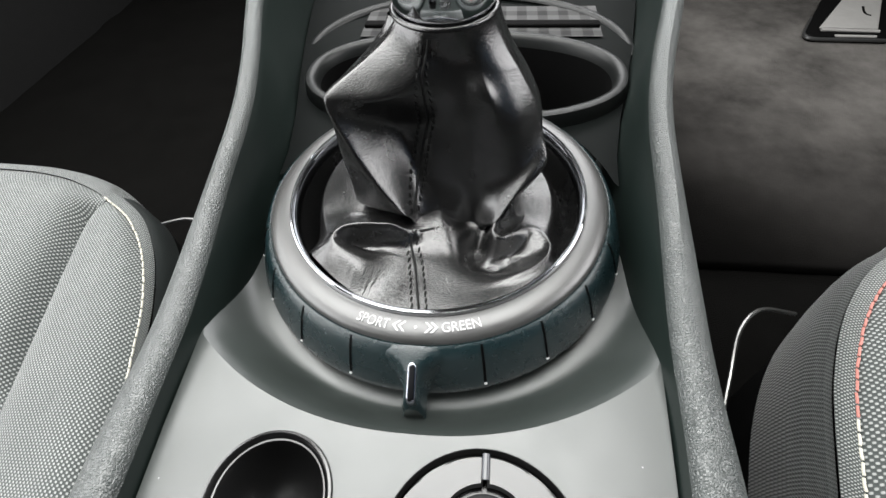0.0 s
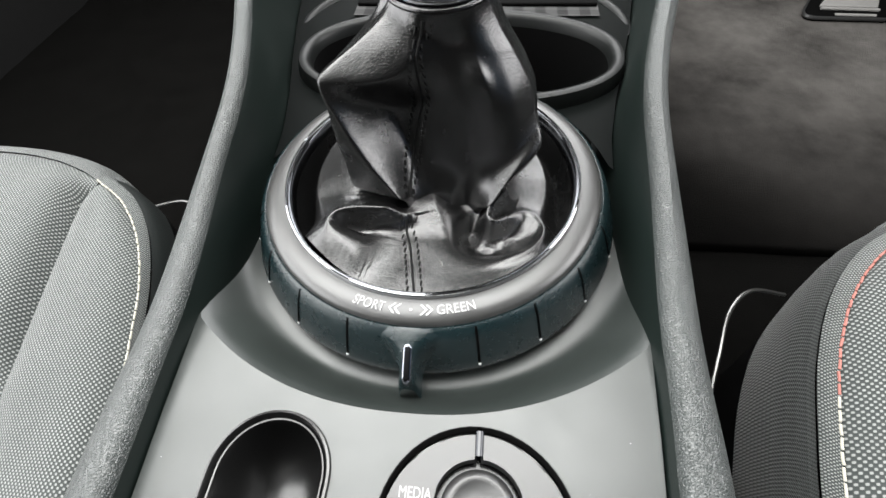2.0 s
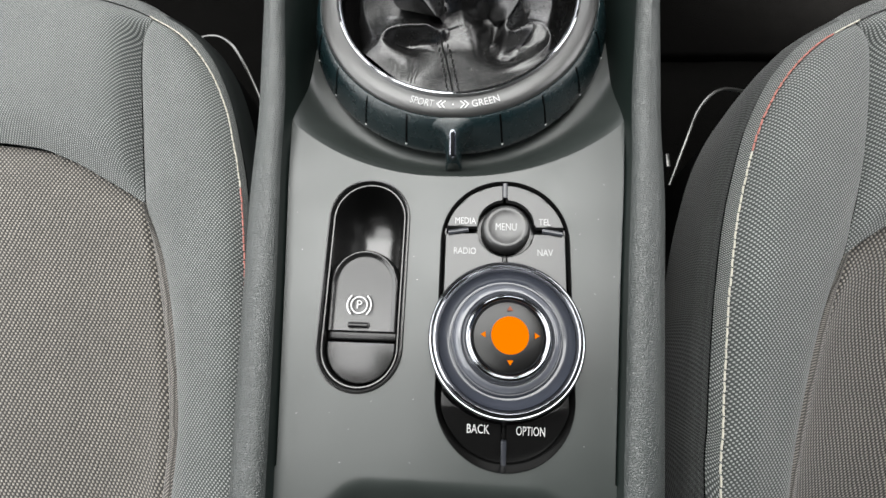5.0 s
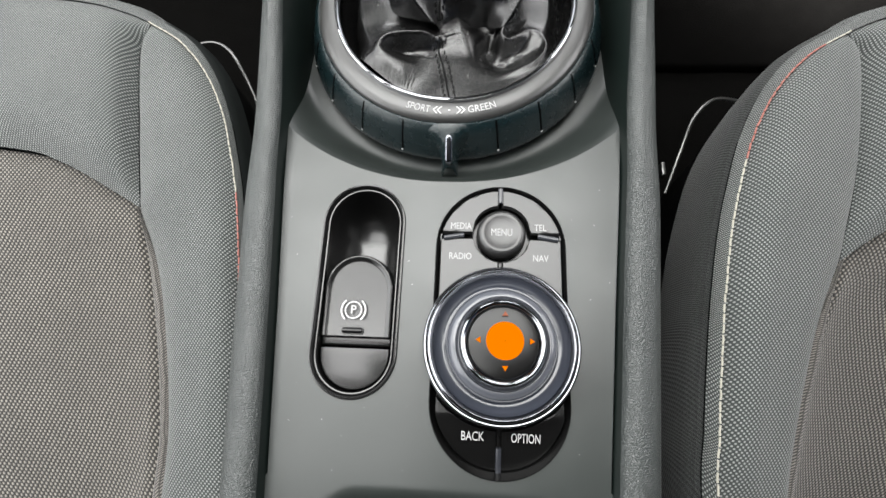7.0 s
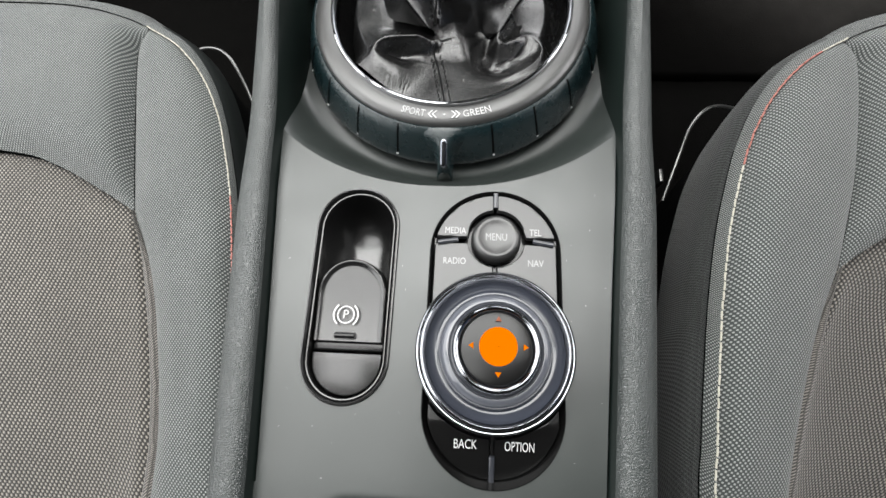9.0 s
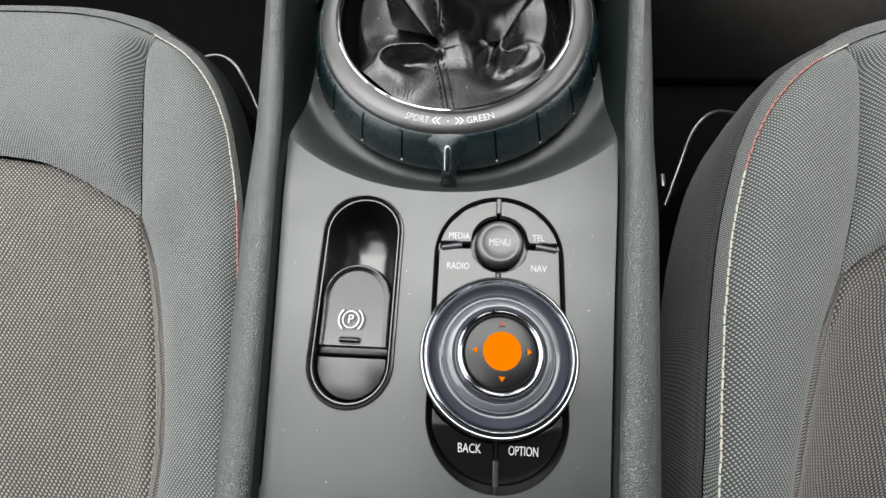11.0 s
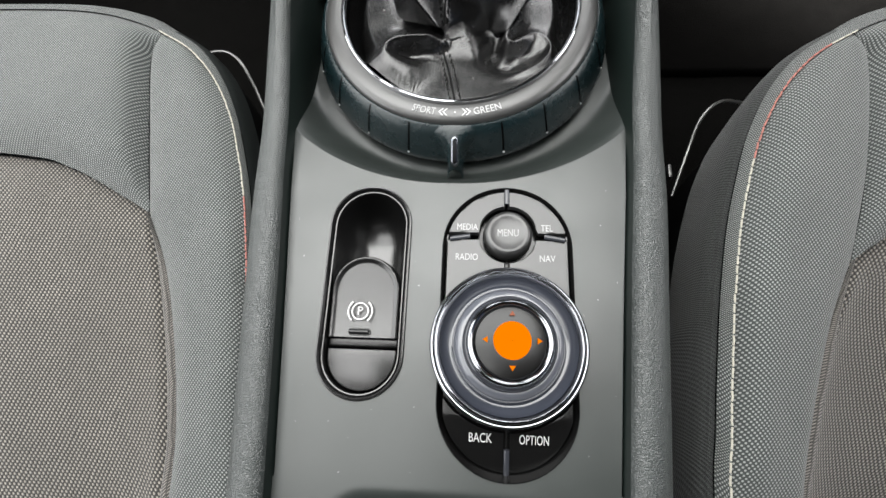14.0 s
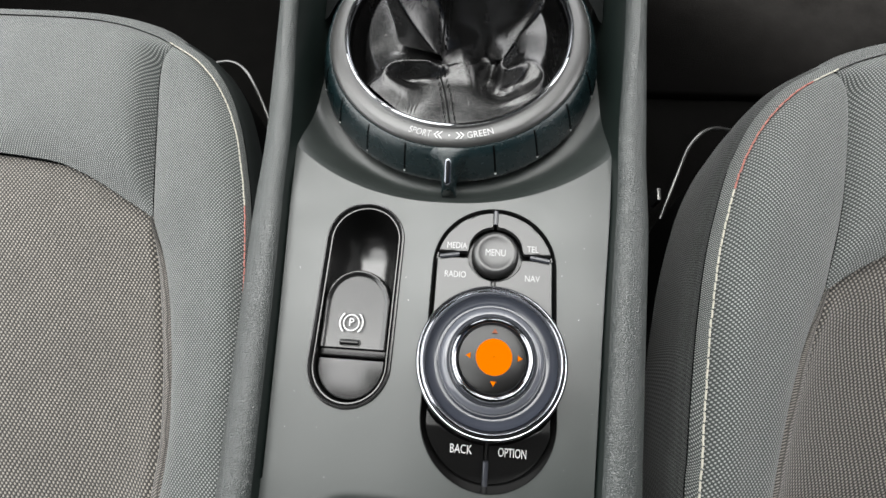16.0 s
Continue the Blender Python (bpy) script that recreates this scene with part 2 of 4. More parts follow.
def origin(ob):
    p = Vector((0, 0, 0))
    while ob:
        p += ob.location
        ob = ob.parent
    return p


def part(name, bm, mat, parent=None, label="", smooth=True, flip=False):
    """Links one bmesh, drawn in the world's metres, as one mesh under its thing."""
    bmesh.ops.recalc_face_normals(bm, faces=bm.faces)
    if flip:
        bmesh.ops.reverse_faces(bm, faces=bm.faces)
    me = bpy.data.meshes.new(name)
    if parent:
        bmesh.ops.translate(bm, verts=bm.verts, vec=-origin(parent))
    bm.to_mesh(me)
    bm.free()
    me.materials.append(mat)
    if smooth:
        me.polygons.foreach_set("use_smooth", [True] * len(me.polygons))
        me.set_sharp_from_angle(angle=radians(40))
    ob = new(name, me)
    ob.parent = parent
    if label:
        ob["label"] = label
    return ob


def grid(fn, nu, nv, close_u=False, close_v=False, bm=None, uv=False):
    """A sheet of quads over fn(u, v) -> point, with u and v from 0 to 1."""
    bm = bm or bmesh.new()
    rows = [[bm.verts.new(fn(i / nu, j / nv)) for j in range(nv if close_v else nv + 1)] for i in range(nu if close_u else nu + 1)]
    lay = bm.loops.layers.uv.verify() if uv else None
    for i in range(nu):
        for j in range(nv):
            a, b = rows[i], rows[(i + 1) % len(rows)]
            k = (j + 1) % len(a)
            f = bm.faces.new((a[j], b[j], b[k], a[k]))
            if uv:
                for loop, (s, t) in zip(f.loops, ((i, j), (i + 1, j), (i + 1, j + 1), (i, j + 1))):
                    loop[lay].uv = (s / nu * uv[0], t / nv * uv[1])
    return bm


def lathe(profile, centre=(0, 0, 0), n=96, bm=None, a0=0.0, a1=360.0):
    """Turns (radius, height) points round the z axis."""
    full = abs(a1 - a0) >= 360
    c = Vector(centre)
    m = len(profile) - 1

    def fn(u, v):
        r, z = profile[round(v * m)]
        a = radians(a0 + (a1 - a0) * u)
        return c + Vector((r * math.sin(a), -r * math.cos(a), z))
    return grid(fn, n, m, close_u=full, bm=bm)


def smooth_line(points, n):
    """Catmull-Rom through control points, n + 1 samples."""
    p = [Vector(q) for q in points]
    p = [2 * p[0] - p[1]] + p + [2 * p[-1] - p[-2]]
    out, spans = [], len(p) - 3
    for i in range(n + 1):
        s = min(i / n * spans, spans - 1e-6)
        k = int(s)
        t = s - k
        a, b, c, d = p[k:k + 4]
        out.append(0.5 * ((2 * b) + (c - a) * t + (2 * a - 5 * b + 4 * c - d) * t * t + (3 * b - a - 3 * c + d) * t ** 3))
    return out


def tube(points, radius, n=10, bm=None, closed=False, squash=1.0):
    """A round rod along points."""
    bm = bm or bmesh.new()
    rings = []
    for i, p in enumerate(points):
        a = points[i - 1] if i or closed else points[0]
        b = points[(i + 1) % len(points)] if i + 1 < len(points) or closed else points[-1]
        t = (Vector(b) - Vector(a)).normalized()
        s = t.cross(Vector((0, 0, 1)))
        s = s.normalized() if s.length > 1e-4 else Vector((1, 0, 0))
        w = s.cross(t)
        rings.append([bm.verts.new(Vector(p) + radius * (math.cos(2 * math.pi * k / n) * s + squash * math.sin(2 * math.pi * k / n) * w)) for k in range(n)])
    m = len(rings)
    for i in range(m if closed else m - 1):
        for k in range(n):
            bm.faces.new((rings[i][k], rings[(i + 1) % m][k], rings[(i + 1) % m][(k + 1) % n], rings[i][(k + 1) % n]))
    if not closed:
        bm.faces.new(rings[0][::-1])
        bm.faces.new(rings[-1])
    return bm


def stadium(x, r, y1, y2, n=28):
    """The outline of a slot with round ends, counter-clockwise."""
    top = [(x + r * math.cos(math.pi * i / n), y1 + r * math.sin(math.pi * i / n)) for i in range(n + 1)]
    bot = [(x - r * math.cos(math.pi * i / n), y2 - r * math.sin(math.pi * i / n)) for i in range(n + 1)]
    return top + bot


def ribbon(outlines, bm=None, cap=False):
    """Joins outlines of equal length, each (points, z), into walls; cap closes the last one."""
    bm = bm or bmesh.new()
    rings = [[bm.verts.new((x, y, z)) for x, y in pts] for pts, z in outlines]
    n = len(rings[0])
    for a, b in zip(rings, rings[1:]):
        for k in range(n):
            bm.faces.new((a[k], a[(k + 1) % n], b[(k + 1) % n], b[k]))
    if cap:
        bm.faces.new(rings[-1])
    return bm


def fill(outer, holes, z):
    """A flat sheet with holes; z is a number or a function of x and y."""
    bm = bmesh.new()
    edges = []
    for loop in (outer, *holes):
        vs = [bm.verts.new((x, y, 0)) for x, y in loop]
        edges += [bm.edges.new((vs[i], vs[(i + 1) % len(vs)])) for i in range(len(vs))]
    bmesh.ops.triangle_fill(bm, edges=edges, use_beauty=True)
    for v in bm.verts:
        v.co.z = z(v.co.x, v.co.y) if callable(z) else z
    return bm


def block(x0, x1, y0, y1, z0, z1, bevel=0.0, bm=None):
    bm = bm or bmesh.new()
    made = bmesh.ops.create_cube(bm, size=1.0, matrix=Matrix.Translation(((x0 + x1) / 2, (y0 + y1) / 2, (z0 + z1) / 2)) @ Matrix.Diagonal((x1 - x0, y1 - y0, z1 - z0, 1)))
    if bevel:
        bmesh.ops.bevel(bm, geom=list({e for v in made["verts"] for e in v.link_edges}), offset=bevel, segments=3, affect="EDGES", profile=0.5)
    return bm


def lettering(text, size, at, parent, mat=WHITE, turn=0.0, bend=None, z_rot=None, weight=0.0, width=0.0, height=0.0):
    """Printed words as thin mesh letters lying on a surface, their middle at the given place."""
    cu = bpy.data.curves.new("words", "FONT")
    cu.body, cu.size, cu.align_x, cu.align_y, cu.offset = text, size, "CENTER", "CENTER", weight
    cu.resolution_u = 3
    tmp = new("words", cu)
    bpy.context.view_layer.update()
    me = bpy.data.meshes.new_from_object(tmp.evaluated_get(bpy.context.evaluated_depsgraph_get()))
    bpy.data.objects.remove(tmp)
    bpy.data.curves.remove(cu)
    bm = bmesh.new()
    bm.from_mesh(me)
    bpy.data.meshes.remove(me)
    if width:
        xs, ys = [v.co.x for v in bm.verts], [v.co.y for v in bm.verts]
        for v in bm.verts:
            v.co.x = (v.co.x - (min(xs) + max(xs)) / 2) * width / (max(xs) - min(xs))
            v.co.y = (v.co.y - (min(ys) + max(ys)) / 2) * height / (max(ys) - min(ys))
    ext = bmesh.ops.extrude_face_region(bm, geom=bm.faces[:])
    bmesh.ops.translate(bm, verts=[v for v in ext["geom"] if isinstance(v, bmesh.types.BMVert)], vec=(0, 0, 0.0001))
    for v in bm.verts:
        if bend:
            v.co = bend(v.co)
        else:
            v.co = Vector(at) + Euler((0, 0, radians(turn))).to_matrix() @ v.co
    return part("lettering", bm, mat, parent, "printed white word " + text, smooth=False)


def smoothstep(a, b, x):
    t = min(1.0, max(0.0, (x - a) / (b - a)))
    return t * t * (3 - 2 * t)


def along(table, y):
    """Linear reading of a small table of (y, value)."""
    if y <= table[0][0]:
        return table[0][1]
    for (a, p), (b, q) in zip(table, table[1:]):
        if y <= b:
            return p + (q - p) * (y - a) / (b - a)
    return table[-1][1]


# ---- cabin shell ----
def wall(name, outline, thickness, axis, at, holes=(), mat=TRIM):
    """A plate with openings, upright across axis or lying."""
    bm = fill(outline, holes, 0.0)
    ext = bmesh.ops.extrude_face_region(bm, geom=bm.faces[:])
    bmesh.ops.translate(bm, verts=[v for v in ext["geom"] if isinstance(v, bmesh.types.BMVert)], vec=(0, 0, thickness))
    for v in bm.verts:
        a, b, c = v.co
        v.co = Vector((at + c, a, b)) if axis == "x" else Vector((a, at + c, b)) if axis == "y" else Vector((a, b, at + c))
    ob = part(name, bm, mat, None, smooth=False)
    return tagged(ob, kind="structure")


def rect(a0, a1, b0, b1):
    return [(a0, b0), (a1, b0), (a1, b1), (a0, b1)]


# Unseen shell: openings sized to steer the light, rear closed to stay dark.
wall("wall_left", rect(-1.3, 1.2, -0.4, 0.9), -0.05, "x", -0.8, [rect(-0.68, 0.58, 0.05, 0.68)])
wall("wall_right", rect(-1.3, 1.2, -0.4, 0.9), 0.05, "x", 0.8, [rect(-0.68, 0.58, 0.2, 0.65)])
wall("wall_front", rect(-0.8, 0.8, -0.4, 0.9), 0.05, "y", 1.1, [rect(-0.6, 0.6, 0.4, 0.85)])
wall("wall_rear", rect(-0.8, 0.8, -0.4, 0.9), -0.05, "y", -1.2)
wall("ceiling", rect(-0.8, 0.8, -1.2, 1.1), 0.05, "z", 0.8, [rect(-0.70, 0.36, 0.03, 0.56), rect(-0.61, -0.05, -0.28, -0.02)], LINER)
floor_ob = grid(lambda u, v: Vector((-0.8 + 1.6 * u, -1.2 + 2.3 * v, -0.26 + 0.004 * noise.noise(Vector((u * 30, v * 40, 0))))), 80, 100)
tagged(part("floor", floor_ob, CARPET), kind="structure")

# ---- console ----
INNER = ((-0.16, 0.062), (-0.0674, 0.0683), (0.0167, 0.0755), (0.08, 0.0815), (0.12, 0.0812), (0.17, 0.079), (0.19, 0.0797), (0.215, 0.083), (0.25, 0.092), (0.32, 0.108), (0.5, 0.14))
OUTER = ((-0.16, 0.0787), (-0.07, 0.0855), (0.0, 0.0915), (0.06, 0.0967), (0.12, 0.0968), (0.16, 0.0947), (0.19, 0.0948), (0.215, 0.0975), (0.25, 0.1065), (0.32, 0.123), (0.5, 0.16))
TOP = ((-0.16, 0.010), (0.06, 0.010), (0.09, 0.0108), (0.12, 0.0165), (0.16, 0.028), (0.19, 0.0355), (0.215, 0.043), (0.25, 0.05), (0.32, 0.062), (0.5, 0.09))
DIAL = Vector((0.0, 0.1628, 0.0138))

console = thing("center_console", (0, 0.05, -0.26), "dark grey plastic centre console between the two front seats", "console")


def soft(table, y, h=0.012):
    return sum(along(table, y + h * k) for k in (-1, -0.5, 0, 0.5, 1)) / 5


def rail_mesh(side, first, last):
    """The padded rail along one edge: inner wall, domed top, round outer shoulder, skirt."""
    def fn(u, v):
        y = -0.16 + 0.62 * u
        xi, xo, zt = soft(INNER, y), soft(OUTER, y), soft(TOP, y)
        foot_x, xi = xi, xi + 0.0036 * smoothstep(0.09, 0.17, y)
        w = xo - xi
        section = [(foot_x - 0.001, -0.05), (foot_x + 0.7 * (xi - foot_x) - 0.0005, zt - 0.008), (xi, zt - 0.004), (xi + 0.0004, zt - 0.0022), (xi + 0.0014, zt - 0.0008), (xi + 0.0030, zt + 0.0001), (xi + 0.0055, zt + 0.0005),
                   (xi + 0.45 * w, zt + 0.0002), (xi + 0.65 * w, zt - 0.0012), (xi + 0.82 * w, zt - 0.0036), (xi + 0.93 * w, zt - 0.007), (xo, zt - 0.0125), (xo + 0.001, zt - 0.022), (xo + 0.001, zt - 0.06), (xo - 0.004, -0.26)]
        x, z = section[first + round(v * (last - first))]
        return Vector((side * x, y, z))
    return grid(fn, 110, last - first)


for side in (-1, 1):
    rail = part("side_rail", rail_mesh(side, 2, 14), RAIL, console, "grained dark grey plastic rail")
    part("inner_wall", rail_mesh(side, 0, 2), RAIL_SIDE, rail, "smooth inner wall of the rail, shade put into its colour")

KX, KR, KY1, KY2 = 0.0248, 0.029, 0.0372, -0.0294
EX, ER, EY1, EY2 = -0.0377, 0.0192, 0.0468, -0.0118


def dish_radius(a):
    """Where the panel breaks into the hollow round the dial; a is 0 at the front."""
    r = 0.0945 + 0.0095 * min(1, abs(a) / 50) ** 1.6
    s = abs(math.sin(radians(a)))
    return min(r, soft(INNER, DIAL.y - r * math.cos(radians(a))) / s) if s > 0.1 else r


arc = [a * 2.0 for a in range(-26, 27)]
edge = [(DIAL.x + dish_radius(a) * math.sin(radians(a)), DIAL.y - dish_radius(a) * math.cos(radians(a))) for a in arc]
sides = [-0.0603 + 0.0155 * k for k in range(10)]
outline = [(-soft(INNER, y) + 0.0013, y) for y in sides[::-1] if y < edge[0][1] - 0.002] + [(soft(INNER, y) - 0.0013, y) for y in sides if y < edge[-1][1] - 0.002] + edge[::-1]
part("panel", fill(outline, [stadium(KX, KR, KY1, KY2), stadium(EX, ER, EY1, EY2)], 0.0), PANEL, console, "satin dark grey plastic panel", smooth=False)


def rear_tray(u, v):
    """A soft-edged hollow that sinks towards the armrest."""
    y = -0.0603 - 0.13 * v ** 1.3
    x = (2 * u - 1) * (soft(INNER, y) - 0.0006)
    corner = 0.012 * smoothstep(0.03, 0.055, abs(x - 0.004)) ** 2
    d = smoothstep(0.0, 0.022, -0.0625 - corner - y) * smoothstep(0.0, 0.012, 0.0615 - abs(x - 0.004))
    return Vector((x, y, -0.014 * d))


part("rear_tray", grid(rear_tray, 60, 50), PANEL, console)


def hollow(u, v):
    a = -180 + 360 * u
    free = 0.0945 + 0.0095 * min(1, abs(a) / 50) ** 1.6
    r1 = dish_radius(a) if abs(a) < 90 else min(0.0815, 0.0815 / max(0.3, abs(math.sin(radians(a)))))
    r = 0.074 + (r1 - 0.074) * v
    t = max(0.0, (r - 0.079) / (free - 0.079))
    z = -0.0155 + 0.0155 * min(1.0, 0.3 * t ** 2.3 + 0.7 * smoothstep(0.2, 1.0, t))
    return Vector((r * math.sin(radians(a)), DIAL.y - r * math.cos(radians(a)), z))


part("dial_hollow", grid(hollow, 180, 16, close_u=True), PANEL, console, flip=False)

# ---- cup holder and front tray ----
CUP = Vector((0.003, 0.262, 0.006))


def cup_outline(grow, n=96):
    out = []
    for k in range(n):
        a = 2 * math.pi * k / n
        c, s = math.cos(a), math.sin(a)
        x = (0.0855 + grow) * math.copysign(abs(c) ** 0.9, c)
        y = CUP.y + (0.042 + grow) * math.copysign(abs(s) ** 0.9, s)
        d = math.hypot(x, y - DIAL.y)
        if d < 0.0745 - grow and y < CUP.y:
            y = DIAL.y + math.sqrt(max(0, (0.0745 - grow) ** 2 - x * x))
        out.append((CUP.x + x, y))
    return out


deck_out = [(-soft(INNER, y) + 0.0005, y) for y in (0.42, 0.36, 0.3, 0.26, 0.23, 0.2, 0.18)] + [(-0.0795 * math.cos(radians(a)), DIAL.y + 0.0795 * math.sin(radians(a))) for a in range(14, 167, 8)] + [(soft(INNER, y) - 0.0005, y) for y in (0.18, 0.2, 0.23, 0.26, 0.3, 0.36, 0.42)]
part("front_deck", fill(deck_out, [cup_outline(0.004)], 0.001), DECK, console, smooth=False)
cups = thing("cup_holder", (CUP.x, CUP.y, -0.06), "double cup holder with a raised dark plastic rim", "cup holder")
part("rim", ribbon([(cup_outline(0.006), 0.001), (cup_outline(0.0052), 0.0058), (cup_outline(0.0042), 0.0082), (cup_outline(0.0015), 0.009), (cup_outline(-0.0005), 0.0082), (cup_outline(-0.0018), 0.006), (cup_outline(-0.0026), 0.002)]), CUP_RIM, cups)
# The dark of the well's depth is put into its near-black colour.
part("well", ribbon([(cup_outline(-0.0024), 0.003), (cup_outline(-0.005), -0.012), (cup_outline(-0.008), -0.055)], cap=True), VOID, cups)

# ---- drive-mode dial round the lever ----
dial = thing("drive_mode_dial", (0, DIAL.y, -0.01), "round dark drive mode dial with chrome ring around the gear lever", "dial")
part("chrome_ring", lathe([(0.0605, -0.001), (0.0605, 0.0006), (0.0602, 0.0013), (0.0598, 0.0015), (0.0595, 0.0011), (0.0594, 0.0004)], DIAL, 144), CHROME, dial, "polished chrome ring")
part("inner_lip", lathe([(0.0595, 0.0003), (0.0591, 0.0002), (0.0587, 0.0004), (0.0582, 0.0000), (0.0578, -0.0010), (0.0575, -0.0026), (0.0574, -0.0045)], DIAL, 144), LIP, dial, "dark chrome lip inside the chrome ring")
part("bezel_ring", lathe([(0.0606, -0.002), (0.0606, -0.0006), (0.0625, -0.0003), (0.066, -0.0009), (0.0682, -0.0018), (0.0692, -0.003), (0.0693, -0.005)], DIAL), BEZEL, dial, "matt dark grey ring")
TOG = [(0.0690, -0.0042), (0.0700, -0.0036), (0.0712, -0.0042), (0.0735, -0.0085), (0.0762, -0.0155), (0.0780, -0.0205), (0.0784, -0.0225), (0.0776, -0.0245), (0.0735, -0.0265)]
part("toggle_ring", lathe(TOG, DIAL, 144), TOGGLE, dial, "finely grained blue-black toggle ring")
part("well_wall", lathe([(0.0575, -0.004), (0.0560, -0.012), (0.0535, -0.022), (0.045, -0.024), (0.02, -0.024)], DIAL), LEATHER, dial)


def ring_point(a, s):
    """On the toggle ring's slope at angle a, s from its top edge to its foot."""
    t = s * (len(TOG) - 4)
    k = min(int(t), len(TOG) - 5)
    r = TOG[k + 1][0] + (TOG[k + 2][0] - TOG[k + 1][0]) * (t - k)
    z = TOG[k + 1][1] + (TOG[k + 2][1] - TOG[k + 1][1]) * (t - k)
    return DIAL + Vector((r * math.sin(radians(a)), -r * math.cos(radians(a)), z))


for a in (-71.0, -53.3, -35.5, -17.8, 17.8, 35.5, 53.3, 71.0):
    part("tick", tube([ring_point(a, s / 8) for s in range(1, 7)], 0.0005, 6, squash=0.7), VOID, dial)
    bead = bmesh.new()
    bmesh.ops.create_uvsphere(bead, u_segments=8, v_segments=6, radius=0.0006, matrix=Matrix.Translation(ring_point(a, 0.78)))
    part("tick_dot", bead, WHITE, dial)


POINTER_TIP = 0.0766


def pointer_mesh():
    def fn(u, v):
        y0, y1 = DIAL.y - 0.070, POINTER_TIP
        y = y0 + (y1 - y0) * u
        w = 0.0040 + 0.0125 * (1 - smoothstep(0, 0.7, u)) ** 2
        z = 0.0107 - 0.0095 * u ** 1.3
        s = 2 * v - 1
        drop = 0.014 * abs(s) ** 3.0
        if u > 0.93:
            drop += 0.004 * (u - 0.93) / 0.07
        return Vector((w * math.copysign(abs(s) ** 0.8, s), y, z - drop))
    bm = grid(fn, 24, 16)
    return bm


pointer = part("pointer", pointer_mesh(), TOGGLE, dial, "ridge-shaped toggle pointer")


def inlay_at(x, y, up):
    k = max(0.0, (DIAL.y - 0.07 - y) / (DIAL.y - 0.07 - POINTER_TIP))
    return Vector((x, y, 0.0107 - 0.0095 * k ** 1.3 + up))


bm = ribbon([(stadium(0, w, 0.0862, 0.0784, 10), h) for w, h in ((0.0016, -0.001), (0.0016, 0.0004), (0.0013, 0.0009), (0.0009, 0.0011), (0.0004, 0.0011))], cap=True)
for v in bm.verts:
    v.co = inlay_at(*v.co)
part("chrome_inlay", bm, SMOKED, pointer, "small chrome inlay")


def upright_bend(mid):
    def bend(co):
        r = 0.0648 - co.y
        a = mid + co.x / 0.0648
        return DIAL + Vector((r * math.sin(a), -r * math.cos(a), -0.0004 + co.z))
    return bend


lettering("SPORT", 0.0052, None, dial, mat=DIM, bend=upright_bend(-0.224), width=0.0112, height=0.0036)
lettering("GREEN", 0.0052, None, dial, mat=DIM, bend=upright_bend(0.232), width=0.0128, height=0.0036)


def chevron(mid, way):
    bm = bmesh.new()
    b = upright_bend(mid)
    for k in (0, 1):
        x = way * 0.0019 * k
        pts = [(x, 0), (x - way * 0.0018, 0.0019), (x - way * 0.0010, 0.0019), (x + way * 0.0008, 0), (x - way * 0.0010, -0.0019), (x - way * 0.0018, -0.0019)]
        vs = [bm.verts.new(b(Vector((px, py, 0.0001)))) for px, py in pts]
        bm.faces.new((vs[0], vs[1], vs[2], vs[3]))
        bm.faces.new((vs[0], vs[3], vs[4], vs[5]))
    return part("arrow_mark", bm, WHITE, dial, smooth=False)


chevron(-0.078, -1)
chevron(0.074, 1)
bm = bmesh.new()
bmesh.ops.create_circle(bm, cap_ends=True, segments=16, radius=0.0005, matrix=Matrix.Translation(upright_bend(0.0)(Vector((0, 0, 0.0001)))))
part("centre_dot", bm, WHITE, dial, smooth=False)

# ---- gear lever ----
lever = thing("gear_lever", (0, DIAL.y, -0.01), "gear lever in a creased black leather boot with chrome collar", "gear lever")
COLLAR = Vector((0.0043, 0.1812, 0.0775))


RIBS = []


def rib(turn, tuck, low, mid, up, hip=None):
    """One control curve of the boot, in millimetres from the dial's middle: its foot, lower edge, hip, middle and shoulder."""
    hip = hip or tuple(0.55 * a + 0.45 * b for a, b in zip(low, mid))
    ends = [Vector((x, y + 1000 * DIAL.y, z)) / 1000 for x, y, z in (tuck, low, hip, mid, up)]
    a = math.atan2(ends[4].x - COLLAR.x, COLLAR.y - ends[4].y)
    RIBS.append((turn, ends + [COLLAR + Vector((0.0174 * math.sin(a), -0.0174 * math.cos(a), 0))]))


rib(-180, (0, 34, 6), (2, 38, 25), (4, 42, 45), (4, 40, 65))
rib(-105, (-25, 8, 10), (-28, 6, 22), (-27, 10, 42), (-23, 14, 62))
rib(-66, (-24, -9, 17), (-28, -11, 20.5), (-31.5, -8, 43), (-32, -3, 60.5))
rib(-46, (-21, -13, 17.5), (-27, -17.5, 20.5), (-30, -13.5, 42), (-32.5, -8.5, 62))
rib(-24, (-8, -21, 18.5), (-9, -24.5, 22.5), (-23.5, -17.5, 43), (-31.5, -11, 61.8), (-16, -21.5, 32))
rib(-12, (-4, -22, 6), (-5, -17.5, 17), (-13.5, -2, 45), (-20, -9.8, 60.5), (-8, -7, 30))
rib(0, (2, -19, 4), (2, -14, 15.5), (0, -2, 46), (-7, -6.5, 61.5), (1, -7.5, 27))
rib(12, (9, -18, 3), (9, -13.5, 14), (8, -2.5, 46), (1, -1, 67), (8.5, -7.5, 26))
rib(25, (15.5, -17, -4), (16, -12.5, 9), (15, -4, 46), (10, 1.5, 66), (16, -8.5, 26))
rib(39, (22.6, -14, 7.5), (24, -19.5, 14.5), (24, -4, 46), (17, 2, 65), (26, -9.5, 26))
